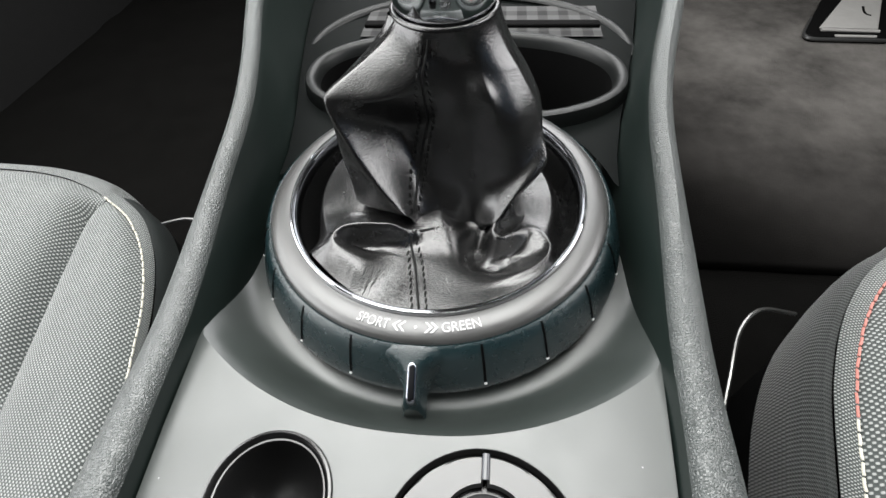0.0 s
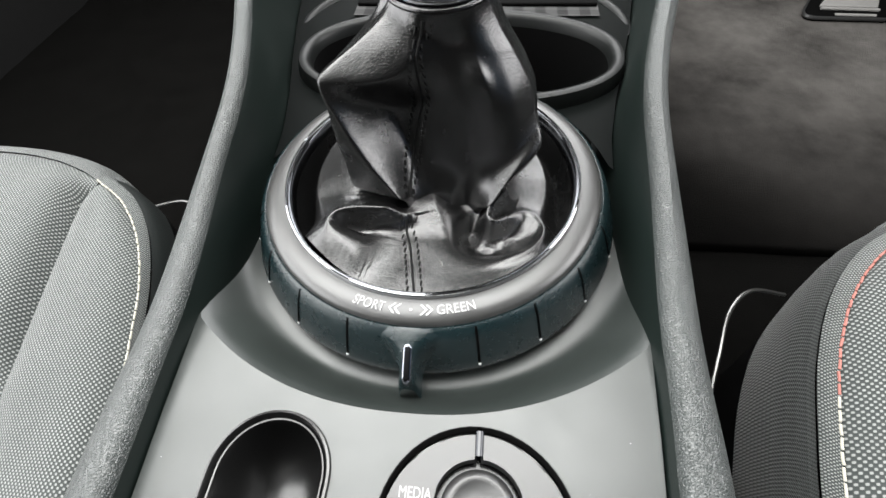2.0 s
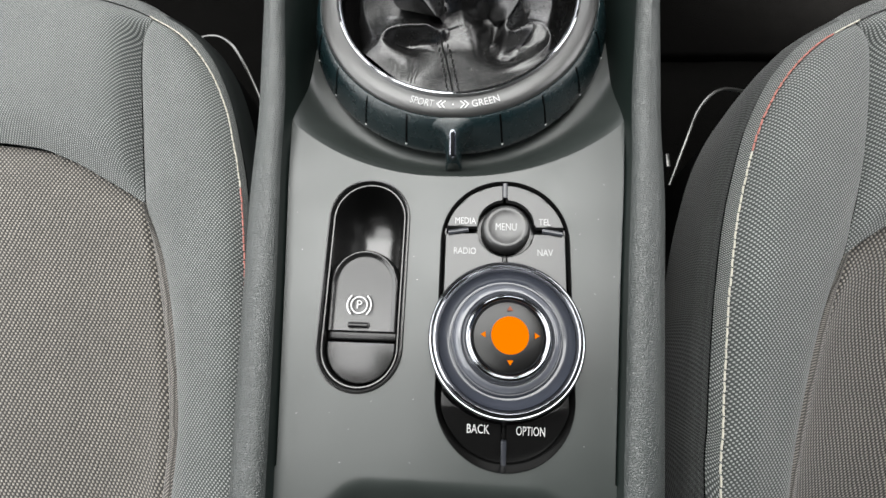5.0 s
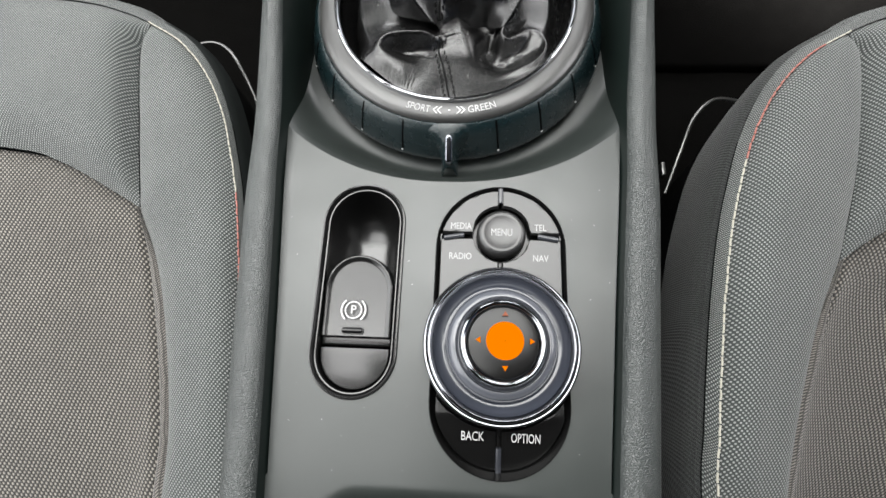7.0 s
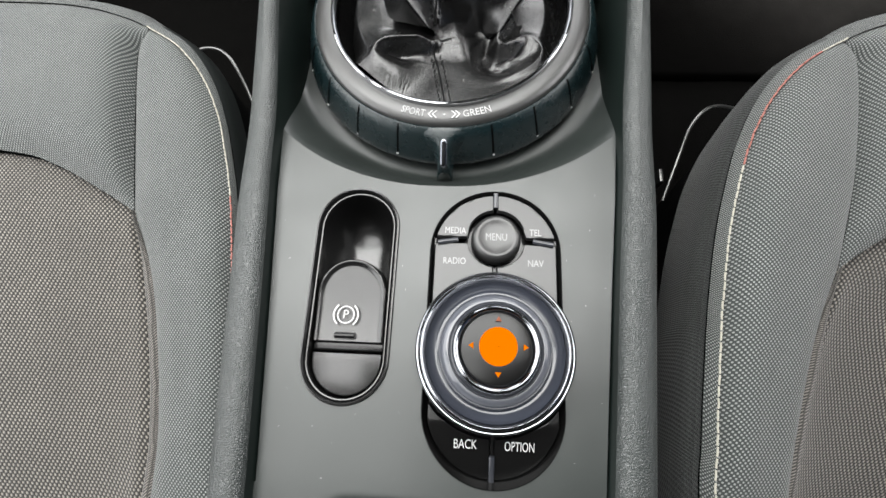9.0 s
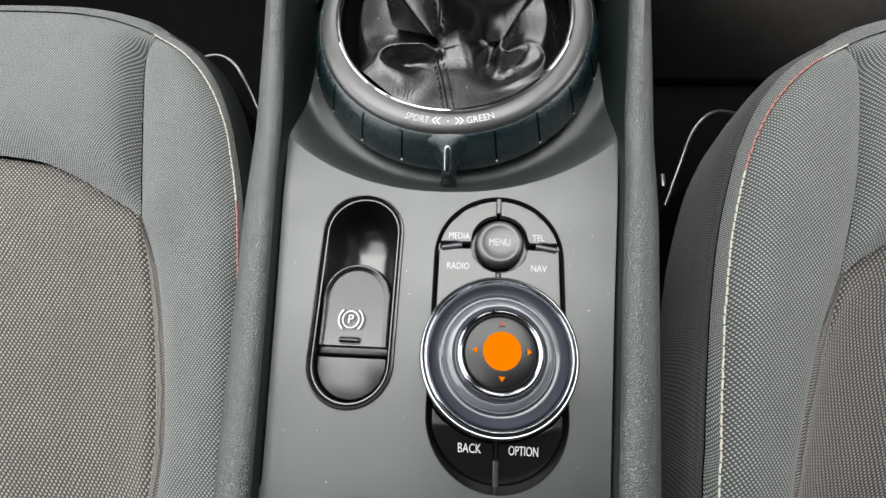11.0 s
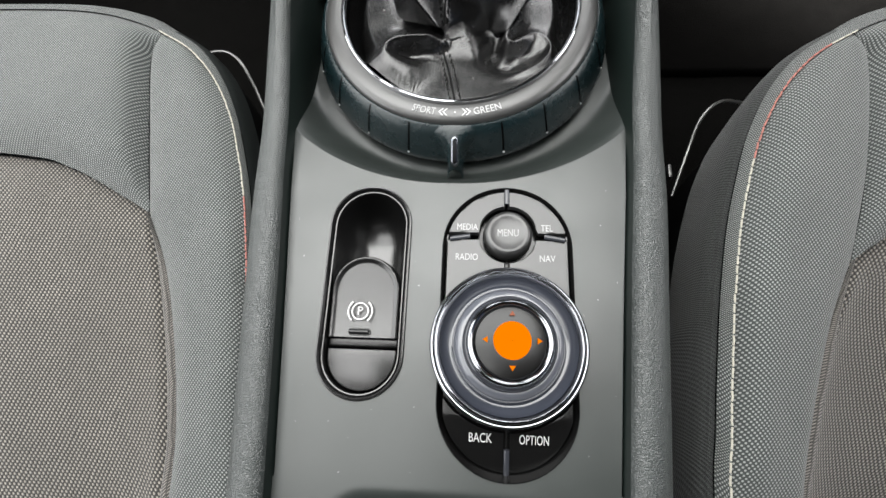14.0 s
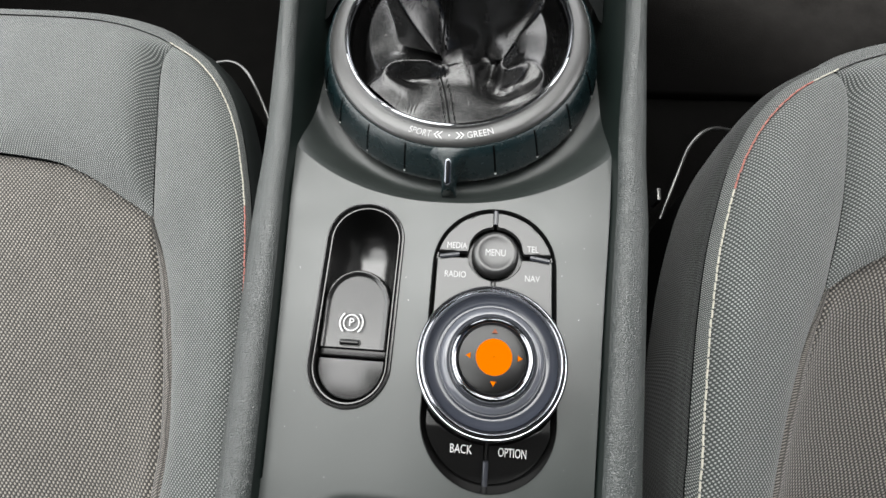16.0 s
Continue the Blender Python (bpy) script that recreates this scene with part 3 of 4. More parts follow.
rib(53, (29, -7, 8), (32.5, -13, 24), (31, -1, 47), (24, 4.0, 63), (33.5, -6, 31.5))
rib(68, (33.5, 0, 8), (42.2, -3, 30), (37, 6, 48), (29.5, 8.5, 62), (40.5, 2, 38))
rib(86, (34, 7, 7), (41, 8, 28), (38.5, 14, 46), (30, 16, 62))
rib(115, (30, 22, 6), (35, 26, 25), (35, 26, 45), (26, 25, 64))
SHARP = {4: 0.5, 9: 0.3, 11: 0.6}
# fold crests in the plan, each point with the crest's height
FOLD_A = smooth_line([(-6, -24.5, 20.5), (-14, -27, 21), (-23, -27.8, 21.5), (-30, -29.2, 21.5), (-33.8, -32.6, 21), (-32.8, -36.6, 19.8), (-26, -39.5, 17), (-17, -41.3, 13.6), (-7, -45, 10)], 36)
FOLD_B = smooth_line([(30, -14, 20), (25, -18.5, 15.5), (23.7, -22, 14), (26.6, -24.6, 13), (32.2, -20.8, 11.5), (37.8, -17, 9.5), (43, -19, 9), (45.5, -24.5, 9.5), (44, -30.5, 10), (39.5, -36, 10.5), (33, -40, 10.8), (24, -43.5, 10.5), (15, -46, 9.8)], 48)
HOLLOWS = ((-21.5, -32.5, 7.5, 3.2, 11.5), (18.5, -25, 5.5, 8.0, 0.0), (24.5, -32, 8.0, 5.0, 1.5), (34, -28.5, 8.0, 6.0, 4.5), (-24, -20, 9.0, 4.0, 16.0))


def off_line(p, line):
    """The signed distance to a line in the plan, how far along it that is, 0 to 1, and the line's height there."""
    best, where, side, high = 1e9, 0.0, 1.0, 0.0
    for k in range(len(line) - 1):
        ax, ay, dx, dy = line[k].x, line[k].y, line[k + 1].x - line[k].x, line[k + 1].y - line[k].y
        t = min(1.0, max(0.0, ((p.x - ax) * dx + (p.y - ay) * dy) / (dx * dx + dy * dy)))
        e = (p.x - ax - t * dx) ** 2 + (p.y - ay - t * dy) ** 2
        if e < best:
            best, where, side, high = e, (k + t) / (len(line) - 1), dx * (p.y - ay) - dy * (p.x - ax), line[k].z + t * (line[k + 1].z - line[k].z)
    return math.copysign(math.sqrt(best), side), where, high


def fold(d, steep, gentle, soft_crest=0.0):
    """Across a fold: a narrow crest on a steep inner flank and a soft outer one."""
    k = 0.4 * (1 - soft_crest)
    return k * math.exp(-(d / 2.1) ** 2) + (1 - k) * math.exp(-(abs(d) / (steep if d > 0 else 1.3 * gentle)) ** 1.9)


def skirt_height(x, y):
    """The slack leather round the lever's foot: high and puffed on one side, lower on the other, with two folded loops; millimetres."""
    p = Vector((x, y, 0))
    r, a = p.length, math.degrees(math.atan2(x, -y))
    left, right = smoothstep(8, 42, -a), smoothstep(10, 50, a)
    z = 9.8 + 7.5 * left * (1 - 0.75 * smoothstep(28, 57.4, r)) - 1.8 * right * (1 - smoothstep(50, 57, r))
    z += 5.0 * smoothstep(0, 1, (34 - r) / 20) * (1 - left) * (1 - smoothstep(6, 44, a))
    z -= (20 * left + 14 * right) * smoothstep(47.0, 56, r) * smoothstep(46, 74, abs(a))
    for cx, cy, wx, wy, deep in HOLLOWS:
        w = math.exp(-((x - cx) / wx) ** 2 - ((y - cy) / wy) ** 2)
        z += (deep - z) * min(1.0, 1.1 * w)
    d, t, high = off_line(p, FOLD_A)
    z += (high - z) * fold(d, 2.6 + 3.4 * smoothstep(0.5, 0.75, t), 5.0 + 3.0 * smoothstep(0.3, 0.6, t), smoothstep(0.45, 0.7, t)) * (1 - smoothstep(0.8, 1.0, t)) * (0.25 + 0.75 * smoothstep(0.0, 0.14, t))
    d, t, high = off_line(p, FOLD_B)
    z += (high - z) * fold(-d, 2.8 + 2.0 * smoothstep(0.5, 0.8, t), 3.6 + 2.0 * smoothstep(0.5, 0.8, t)) * (1 - smoothstep(0.82, 1.0, t))
    return z + 0.35 * noise.noise(Vector((x * 0.08, y * 0.08, 3.0)))


def hermite(p0, p1, m0, m1, t):
    return (2 * t ** 3 - 3 * t ** 2 + 1) * p0 + (t ** 3 - 2 * t ** 2 + t) * m0 + (3 * t ** 2 - 2 * t ** 3) * p1 + (t ** 3 - t ** 2) * m1


def around(q, level):
    """A point of the closed curve through one level of all ribs; q counts ribs."""
    n = len(RIBS)
    k = math.floor(q)
    t = q - k
    a, b, c, d = (RIBS[(k + i) % n][1][level] for i in (-1, 0, 1, 2))
    s0, s1 = 1 - SHARP.get(k % n, 0.0), 1 - SHARP.get((k + 1) % n, 0.0)
    return hermite(b, c, (c - a) * 0.5 * s0, (d - b) * 0.5 * s1, t)


def rib_turn(q):
    k = math.floor(q)
    n = len(RIBS)
    a, b = RIBS[k % n][0], RIBS[(k + 1) % n][0]
    return a + ((b - a) % 360) * (q - k)


def boot_point(q, v):
    """The boot's leather: q counts ribs round the lever; v runs over the slack skirt from its rim inwards (0 to 1), then up the lever to the collar (1 to 2)."""
    a = radians(rib_turn(q))
    if v <= 1:
        r = 0.0574 - 0.0454 * max(0.0, v)
        x, y = r * math.sin(a), -r * math.cos(a)
        return Vector((x, DIAL.y + y, skirt_height(x * 1000, y * 1000) / 1000))
    c = [around(q, k) for k in range(6)]
    s = (min(v, 2.0) - 1) * 5
    k = min(4, int(s))
    lead = c[0] + Vector((0.003 * math.sin(a), -0.003 * math.cos(a), -0.008))
    line = [lead] + c + [c[5] + Vector((0, 0, 0.03))]
    tight = (1.0, 0.6, 0.9, 1.0, 0.5, 0.9)
    p = hermite(line[k + 1], line[k + 2], (line[k + 2] - line[k]) * 0.5 * tight[k], (line[k + 3] - line[k + 1]) * 0.5 * tight[k + 1], s - k)
    e = smoothstep(1.0, 1.2, v) * (1 - smoothstep(1.85, 2.0, v))
    out = Vector((math.sin(a), -math.cos(a), 0.3))
    lump = math.exp(-((q - 8.7) / 0.6) ** 2 - ((v - 1.70) / 0.055) ** 2)
    return p + out * (e * 0.0008 * noise.noise(p * 70) + 0.0022 * lump)


leather = grid(lambda u, v: boot_point(u * len(RIBS), 1.0001 + 0.9999 * v), 420, 130, close_u=True)
grid(lambda u, v: boot_point(u * len(RIBS), v), 540, 130, close_u=True, bm=leather)
boot = part("boot", leather, LEATHER, lever, "creased black leather boot with double stitching")
boot.data.set_sharp_from_angle(angle=radians(80))


def boot_out(q, v, off=0.0004):
    p = boot_point(q, v)
    n = (boot_point(q + 0.03, v) - boot_point(q - 0.03, v)).cross(boot_point(q, v + 0.01) - boot_point(q, v - 0.01)).normalized()
    return p + off * n


SEAM = ((0.0, 6.0), (0.25, 5.75), (0.45, 5.45), (0.66, 4.7), (1.2, 4.75), (1.4, 5.3), (1.6, 5.85), (1.8, 6.75), (2.0, 7.0))


def seam_q(v):
    return soft(SEAM, v, 0.06)


for first, last in ((0.02, 0.66), (1.2, 1.97)):
    part("seam", tube([boot_out(seam_q(first + (last - first) * s / 60), first + (last - first) * s / 60, 0.00005) for s in range(61)], 0.00045, 6), BLACK_THREAD, boot)
    for side in (-1, 1):
        v = first + 0.01
        while v < last:
            q = seam_q(v)
            wide = (boot_point(q + 0.05, v) - boot_point(q - 0.05, v)).length / 0.1
            step = (boot_point(q, v + 0.01) - boot_point(q, v)).length / 0.01
            dq, dv = side * 0.0026 / max(wide, 0.004), 0.0018 / max(step, 0.01)
            part("stitch", tube([boot_out(q + dq, v, 0.0001), boot_out(q + dq, v + dv / 2, 0.0004), boot_out(q + dq, v + dv, 0.0001)], 0.00036, 5), BLACK_THREAD, boot)
            v += dv * 1.5
part("collar_roll", lathe([(0.0171 + 0.0009 * math.cos(k * math.pi / 6), 0.0002 + 0.0009 * math.sin(k * math.pi / 6)) for k in range(13)], COLLAR, 64), LEATHER, lever, "rolled leather edge under the collar")
part("collar", lathe([(0.0150, -0.002), (0.0160, 0.0006), (0.0168, 0.0036), (0.0173, 0.007), (0.0176, 0.011), (0.0177, 0.016), (0.0178, 0.022), (0.0181, 0.031), (0.0183, 0.04)], COLLAR, 64), CHROME, lever, "polished chrome collar")
part("knob", lathe([(0.0181, 0.039), (0.0215, 0.046), (0.024, 0.055), (0.0235, 0.065), (0.02, 0.072), (0.013, 0.077), (0.0001, 0.0785)], COLLAR, 64), BLACK, lever)

# ---- parking brake switch ----
brake = thing("parking_brake_switch", (EX, 0.0175, -0.03), "black parking brake switch in an oval recess of the panel", "switch")
part("rim", ribbon([(stadium(EX, ER, EY1, EY2), 0.0), (stadium(EX, ER - 0.0003, EY1, EY2), 0.0012), (stadium(EX, ER - 0.0010, EY1, EY2), 0.0014), (stadium(EX, ER - 0.0016, EY1, EY2), 0.0004), (stadium(EX, ER - 0.0020, EY1, EY2), -0.0012), (stadium(EX, ER - 0.0024, EY1, EY2), -0.0003), (stadium(EX, ER - 0.0029, EY1, EY2), -0.0004), (stadium(EX, ER - 0.0032, EY1, EY2), -0.003)]), BRAKE, brake)
part("recess", ribbon([(stadium(EX, ER - d, EY1 - k, EY2), z) for d, k, z in ((0.0028, 0, -0.002), (0.0033, 0, -0.010), (0.0041, 0.0006, -0.016), (0.0056, 0.0016, -0.0205), (0.0078, 0.003, -0.0238), (0.0105, 0.005, -0.026), (0.0135, 0.0065, -0.0272), (0.0165, 0.008, -0.0276))], cap=True), BRAKE, brake)


def brake_button(u, v):
    """The tab: round at its front, square at its rear, dished along its edge."""
    y0, y1, r = -0.0045, 0.0320, 0.0161
    s = 2 * v - 1
    y = y1 - (y1 - y0) * u ** 1.8
    half = r if y < y1 - r else math.sqrt(max(0.0, r * r - (y - (y1 - r)) ** 2))
    x = half * s
    e = min(r - abs(x), r - math.hypot(x, max(0.0, y - (y1 - r))))
    z = -0.0045 * (1 - smoothstep(0, 0.0007, e)) + 0.0017 * smoothstep(0.0002, 0.0014, e) - 0.0009 * smoothstep(0.0016, 0.0038, e)
    return Vector((EX + x, y, z - 0.0035 * smoothstep(0.0, 1.0, u)))


button = part("button", grid(brake_button, 90, 60), BRAKE, brake, "black tab with a white parking brake symbol")
part("button_edge", block(EX - 0.0158, EX + 0.0158, -0.0088, -0.0042, -0.02, -0.0046, 0.0012), TAB, brake)
D_SHAPE = lambda r: [(EX + r * math.cos(math.pi * k / 32), -0.0118 - r * math.sin(math.pi * k / 32)) for k in range(33)] + [(EX - r, -0.0097), (EX + r, -0.0097)]
part("rear_pad", ribbon([(D_SHAPE(0.0153), -0.012), (D_SHAPE(0.0152), -0.0040), (D_SHAPE(0.0149), -0.0033), (D_SHAPE(0.0144), -0.0031)], cap=True), BRAKE, brake)


def arc_mark(cx, cy, z, r0, r1, a0, a1, n=24):
    bm = bmesh.new()
    def fn(u, v):
        a, r = radians(a0 + (a1 - a0) * u), r0 + (r1 - r0) * v
        return Vector((cx + r * math.cos(a), cy + r * math.sin(a), z))
    return grid(fn, n, 1, bm=bm)


PX, PY, PZ = -0.0392, 0.0066, -0.0003
part("symbol_ring", arc_mark(PX, PY, PZ, 0.0033, 0.0039, 0, 360, 40), WHITE, button, smooth=False)
part("symbol_bracket", arc_mark(PX, PY, PZ, 0.0050, 0.0057, -50, 50), WHITE, button, smooth=False)
part("symbol_bracket", arc_mark(PX, PY, PZ, 0.0050, 0.0057, 130, 230), WHITE, button, smooth=False)
lettering("P", 0.0052, (PX, PY, PZ), button)
part("indicator_slot", tube([Vector((PX - 0.0042, -0.0022, -0.0016)), Vector((PX + 0.0042, -0.0022, -0.0016))], 0.0011, 10), BLACK, button)
part("indicator_frame", tube([Vector((x, y, -0.0009 - 0.00012 * (0.0066 - y) / 0.001)) for x, y in stadium(0, 0.0014, 0.0034, -0.0034, 8) for x, y in ((PX + y, -0.0022 + x),)], 0.0002, 6, closed=True), BUTTON, button)

# ---- infotainment controller ----
ctrl = thing("infotainment_controller", (KX, 0.0, -0.02), "black rotary controller with chrome rings and menu buttons", "controller")
part("frame", ribbon([(stadium(KX, KR, KY1, KY2), 0.0), (stadium(KX, KR - 0.0004, KY1, KY2), 0.0006), (stadium(KX, KR - 0.0012, KY1, KY2), -0.001), (stadium(KX, KR - 0.0028, KY1, KY2), -0.006)], cap=True), GLOSS, ctrl)


MENU = Vector((KX + 0.0004, 0.0432, 0.0))
KN = Vector((0.0248, -0.0062, 0.0))


def lift(y):
    """The pad's rear end tips down towards the armrest."""
    return -0.26 * max(0.0, -0.034 - y)


def key(name, x0, x1, ytop, ybot, words, at, size=0.0036, label="", mat=BUTTON, ink=WHITE):
    """One key of the pad, bounded by the pad's outline, the round middle key and the knob."""
    def fn(u, v):
        x = x0 + (x1 - x0) * u
        lo, hi = ybot(x), ytop(x)
        y = lo + (hi - lo) * v
        e = min(abs(x - x0), abs(x - x1), abs(y - lo), abs(y - hi))
        return Vector((x, y, lift(y) - 0.0018 + 0.0022 * smoothstep(0, 0.0007, e)))
    k = part(name, grid(fn, 40, 24), mat, ctrl, label)
    lettering(words, size, (at[0], at[1], lift(at[1]) + 0.00055), k, ink, width=at[2], height=size, bend=lambda co: Vector((at[0] + co.x, at[1] + co.y, lift(at[1] + co.y) + 0.00045 + co.z)))
    return k


def pad_top(x, inset=0.0019):
    r = KR - inset
    return KY1 + math.sqrt(max(0.0, r * r - (x - KX) ** 2))


def pad_bot(x, inset=0.0024):
    r = KR - inset
    return KY2 - math.sqrt(max(0.0, r * r - (x - KX) ** 2))


def menu_edge(x, sign):
    d = 0.0129 ** 2 - (x - MENU.x) ** 2
    return MENU.y + sign * math.sqrt(d) if d > 0 else MENU.y


def knob_edge(x, sign, r=0.0322):
    return KN.y + sign * math.sqrt(max(0.0, r * r - (x - KN.x) ** 2))


g = 0.0006
key("key", KX - KR + 0.0019, KX - g, pad_top, lambda x: max(menu_edge(x, 1), MENU.y - 0.0015 + 0.0006), "MEDIA", (KX - 0.0178, 0.0465, 0.0094), 0.003, ink=DIM)
key("key", KX + g, KX + KR - 0.0019, pad_top, lambda x: max(menu_edge(x, 1), MENU.y - 0.0015 + 0.0006), "TEL", (KX + 0.0178, 0.0463, 0.0053), 0.003, ink=DIM)
key("key", KX - KR + 0.0019, KX - g, lambda x: min(menu_edge(x, -1), MENU.y - 0.0015 - 0.0006), lambda x: knob_edge(x, 1), "RADIO", (KX - 0.0178, 0.0323, 0.0099), 0.003, ink=DIM)
key("key", KX + g, KX + KR - 0.0019, lambda x: min(menu_edge(x, -1), MENU.y - 0.0015 - 0.0006), lambda x: knob_edge(x, 1), "NAV", (KX + 0.0178, 0.0321, 0.0068), 0.003, ink=DIM)
# Rear keys' blacker plastic is partly their darker reflection put into the colour.
key("key", KX - KR + 0.0024, KX - g, lambda x: knob_edge(x, -1, 0.0335), pad_bot, "BACK", (KX - 0.0105, -0.0424, 0.0092), 0.0036, mat=TAB)
key("key", KX + g, KX + KR - 0.0024, lambda x: knob_edge(x, -1, 0.0335), pad_bot, "OPTION", (KX + 0.0108, -0.0424, 0.0116), 0.0036, mat=TAB)
for a, b in (((KX, 0.0645), (KX, 0.0575)), ((KX - 0.0255, 0.0405), (KX - 0.0165, 0.042)), ((KX + 0.0165, 0.042), (KX + 0.0255, 0.0405)), ((KX, -0.0465), (KX, -0.0565))):
    part("ridge", tube([Vector((*a, 0.0009 + lift(a[1]))), Vector((*b, 0.0009 + lift(b[1])))], 0.0012, 12, squash=0.8), GLASSY, ctrl, "raised glossy ridge between two keys")
mk = part("menu_key", lathe([(0.0112, -0.004), (0.0110, -0.0005), (0.0104, 0.0016), (0.0095, 0.0028), (0.0084, 0.0031), (0.0075, 0.0027), (0.004, 0.0023), (0.0001, 0.0022)], MENU, 64), BUTTON, ctrl, "round menu key with dished top")
lettering("MENU", 0.0041, (MENU.x, MENU.y, 0.0024), mk, DIM, width=0.0093, height=0.0033)
part("knob_base", lathe([(0.0314, -0.004), (0.0316, 0.0035), (0.0314, 0.0052), (0.0308, 0.006)], KN, 96), BLACK, ctrl)
part("outer_chrome_ring", lathe([(0.0308, 0.0055), (0.0316, 0.0062), (0.0319, 0.0074), (0.0318, 0.0087), (0.0314, 0.0096), (0.0309, 0.0099), (0.0305, 0.0098)], KN, 128), KNOB_CHROME, ctrl, "polished smoked chrome edge")
part("dark_groove", lathe([(0.0306, 0.0099), (0.0303, 0.0096), (0.0300, 0.0100)], KN, 96), BLACK, ctrl)
part("glassy_ring", lathe([(0.0301, 0.0098), (0.0299, 0.0107), (0.0295, 0.0114), (0.0289, 0.0117), (0.0283, 0.0114), (0.0278, 0.0106), (0.0275, 0.0096)], KN, 128), KNOB_CHROME, ctrl, "clear glassy ring inside the chrome edge")
part("smoked_dish", lathe([(0.0276, 0.0097), (0.0270, 0.0085), (0.0260, 0.0074), (0.0248, 0.0066), (0.0236, 0.0062), (0.0228, 0.0062), (0.0222, 0.0066)], KN, 128), DARKCHROME, ctrl, "smoked dark dish between the chrome rings")
part("inner_collar", lathe([(0.0223, 0.006), (0.0224, 0.0082), (0.0221, 0.0100), (0.0215, 0.0117), (0.0206, 0.0131), (0.0196, 0.0140), (0.0188, 0.0142), (0.0184, 0.0141)], KN, 128), FROST, ctrl, "clear blue-grey flank of the knob")
part("inner_glassy_ring", lathe([(0.0185, 0.0140), (0.0184, 0.0152), (0.0180, 0.0164), (0.0174, 0.0173), (0.0168, 0.0177), (0.0164, 0.0176)], KN, 128), GLASSY, ctrl, "clear glassy step of the inner ring")
part("inner_chrome_ring", lathe([(0.0169, 0.0172), (0.0168, 0.0181), (0.0165, 0.0190), (0.0160, 0.0197), (0.0154, 0.0200), (0.0148, 0.0198), (0.0142, 0.0191), (0.0137, 0.0182)], KN, 128), KNOB_BRIGHT, ctrl)
top = part("touch_face", lathe([(0.0138, 0.0176), (0.0137, 0.0186), (0.0132, 0.0193), (0.0116, 0.0197), (0.006, 0.02), (0.0001, 0.02)], KN, 64), FACE, ctrl, "satin black touch face")
disc = lathe([(0.0072, 0.02005), (0.0071, 0.0203), (0.004, 0.0204), (0.0001, 0.0204)], KN + Vector((0.0006, 0.0006, 0)), 48)
part("lit_disc", disc, ORANGE, top, "lit orange disc")
for a in (0, 90, 180, 270):
    m = Euler((0, 0, radians(a))).to_matrix()
    bm = bmesh.new()
    vs = [bm.verts.new(KN + Vector((0.0006, 0.0006, 0.0206)) + m @ Vector(p)) for p in ((0.0112, 0, 0), (0.0093, 0.0012, 0), (0.0093, -0.0012, 0))]
    bm.faces.new(vs)
    part("arrow_mark", bm, UNLIT if a == 90 else ORANGE, top, smooth=False)


# ---- seats ----
def coons(c0, c1, d0, d1, nu, nv, bulge=0.0, up=Vector((0, 0, 1)), seam=0.0, roll=6.0):
    """A patch between four edges: c0, c1 run along u, d0, d1 along v. bulge lifts its middle; seam draws its rim in."""
    a, b = smooth_line(c0, nu), smooth_line(c1, nu)
    c, d = smooth_line(d0, nv), smooth_line(d1, nv)

    def fn(u, v):
        i, j = round(u * nu), round(v * nv)
        p = (1 - v) * a[i] + v * b[i] + (1 - u) * c[j] + u * d[j] - ((1 - u) * (1 - v) * a[0] + u * (1 - v) * a[-1] + (1 - u) * v * b[0] + u * v * b[-1])
        k = smoothstep(0, 1, min(1.0, roll * min(u, 1 - u))) ** 0.5 * smoothstep(0, 1, min(1.0, roll * min(v, 1 - v))) ** 0.5
        pillow = (1 - (1 - min(1.0, 2.6 * min(u, 1 - u))) ** 2.2) * (1 - (1 - min(1.0, 2.6 * min(v, 1 - v))) ** 2.2)
        return p + up * bulge * pillow - up * seam * (1 - k)
    bm = grid(fn, nu, nv, uv=(1, 1))
    lay = bm.loops.layers.uv.verify()
    for f in bm.faces:
        for loop in f.loops:
            loop[lay].uv = (-abs(loop.vert.co.x), loop.vert.co.y)
    return bm


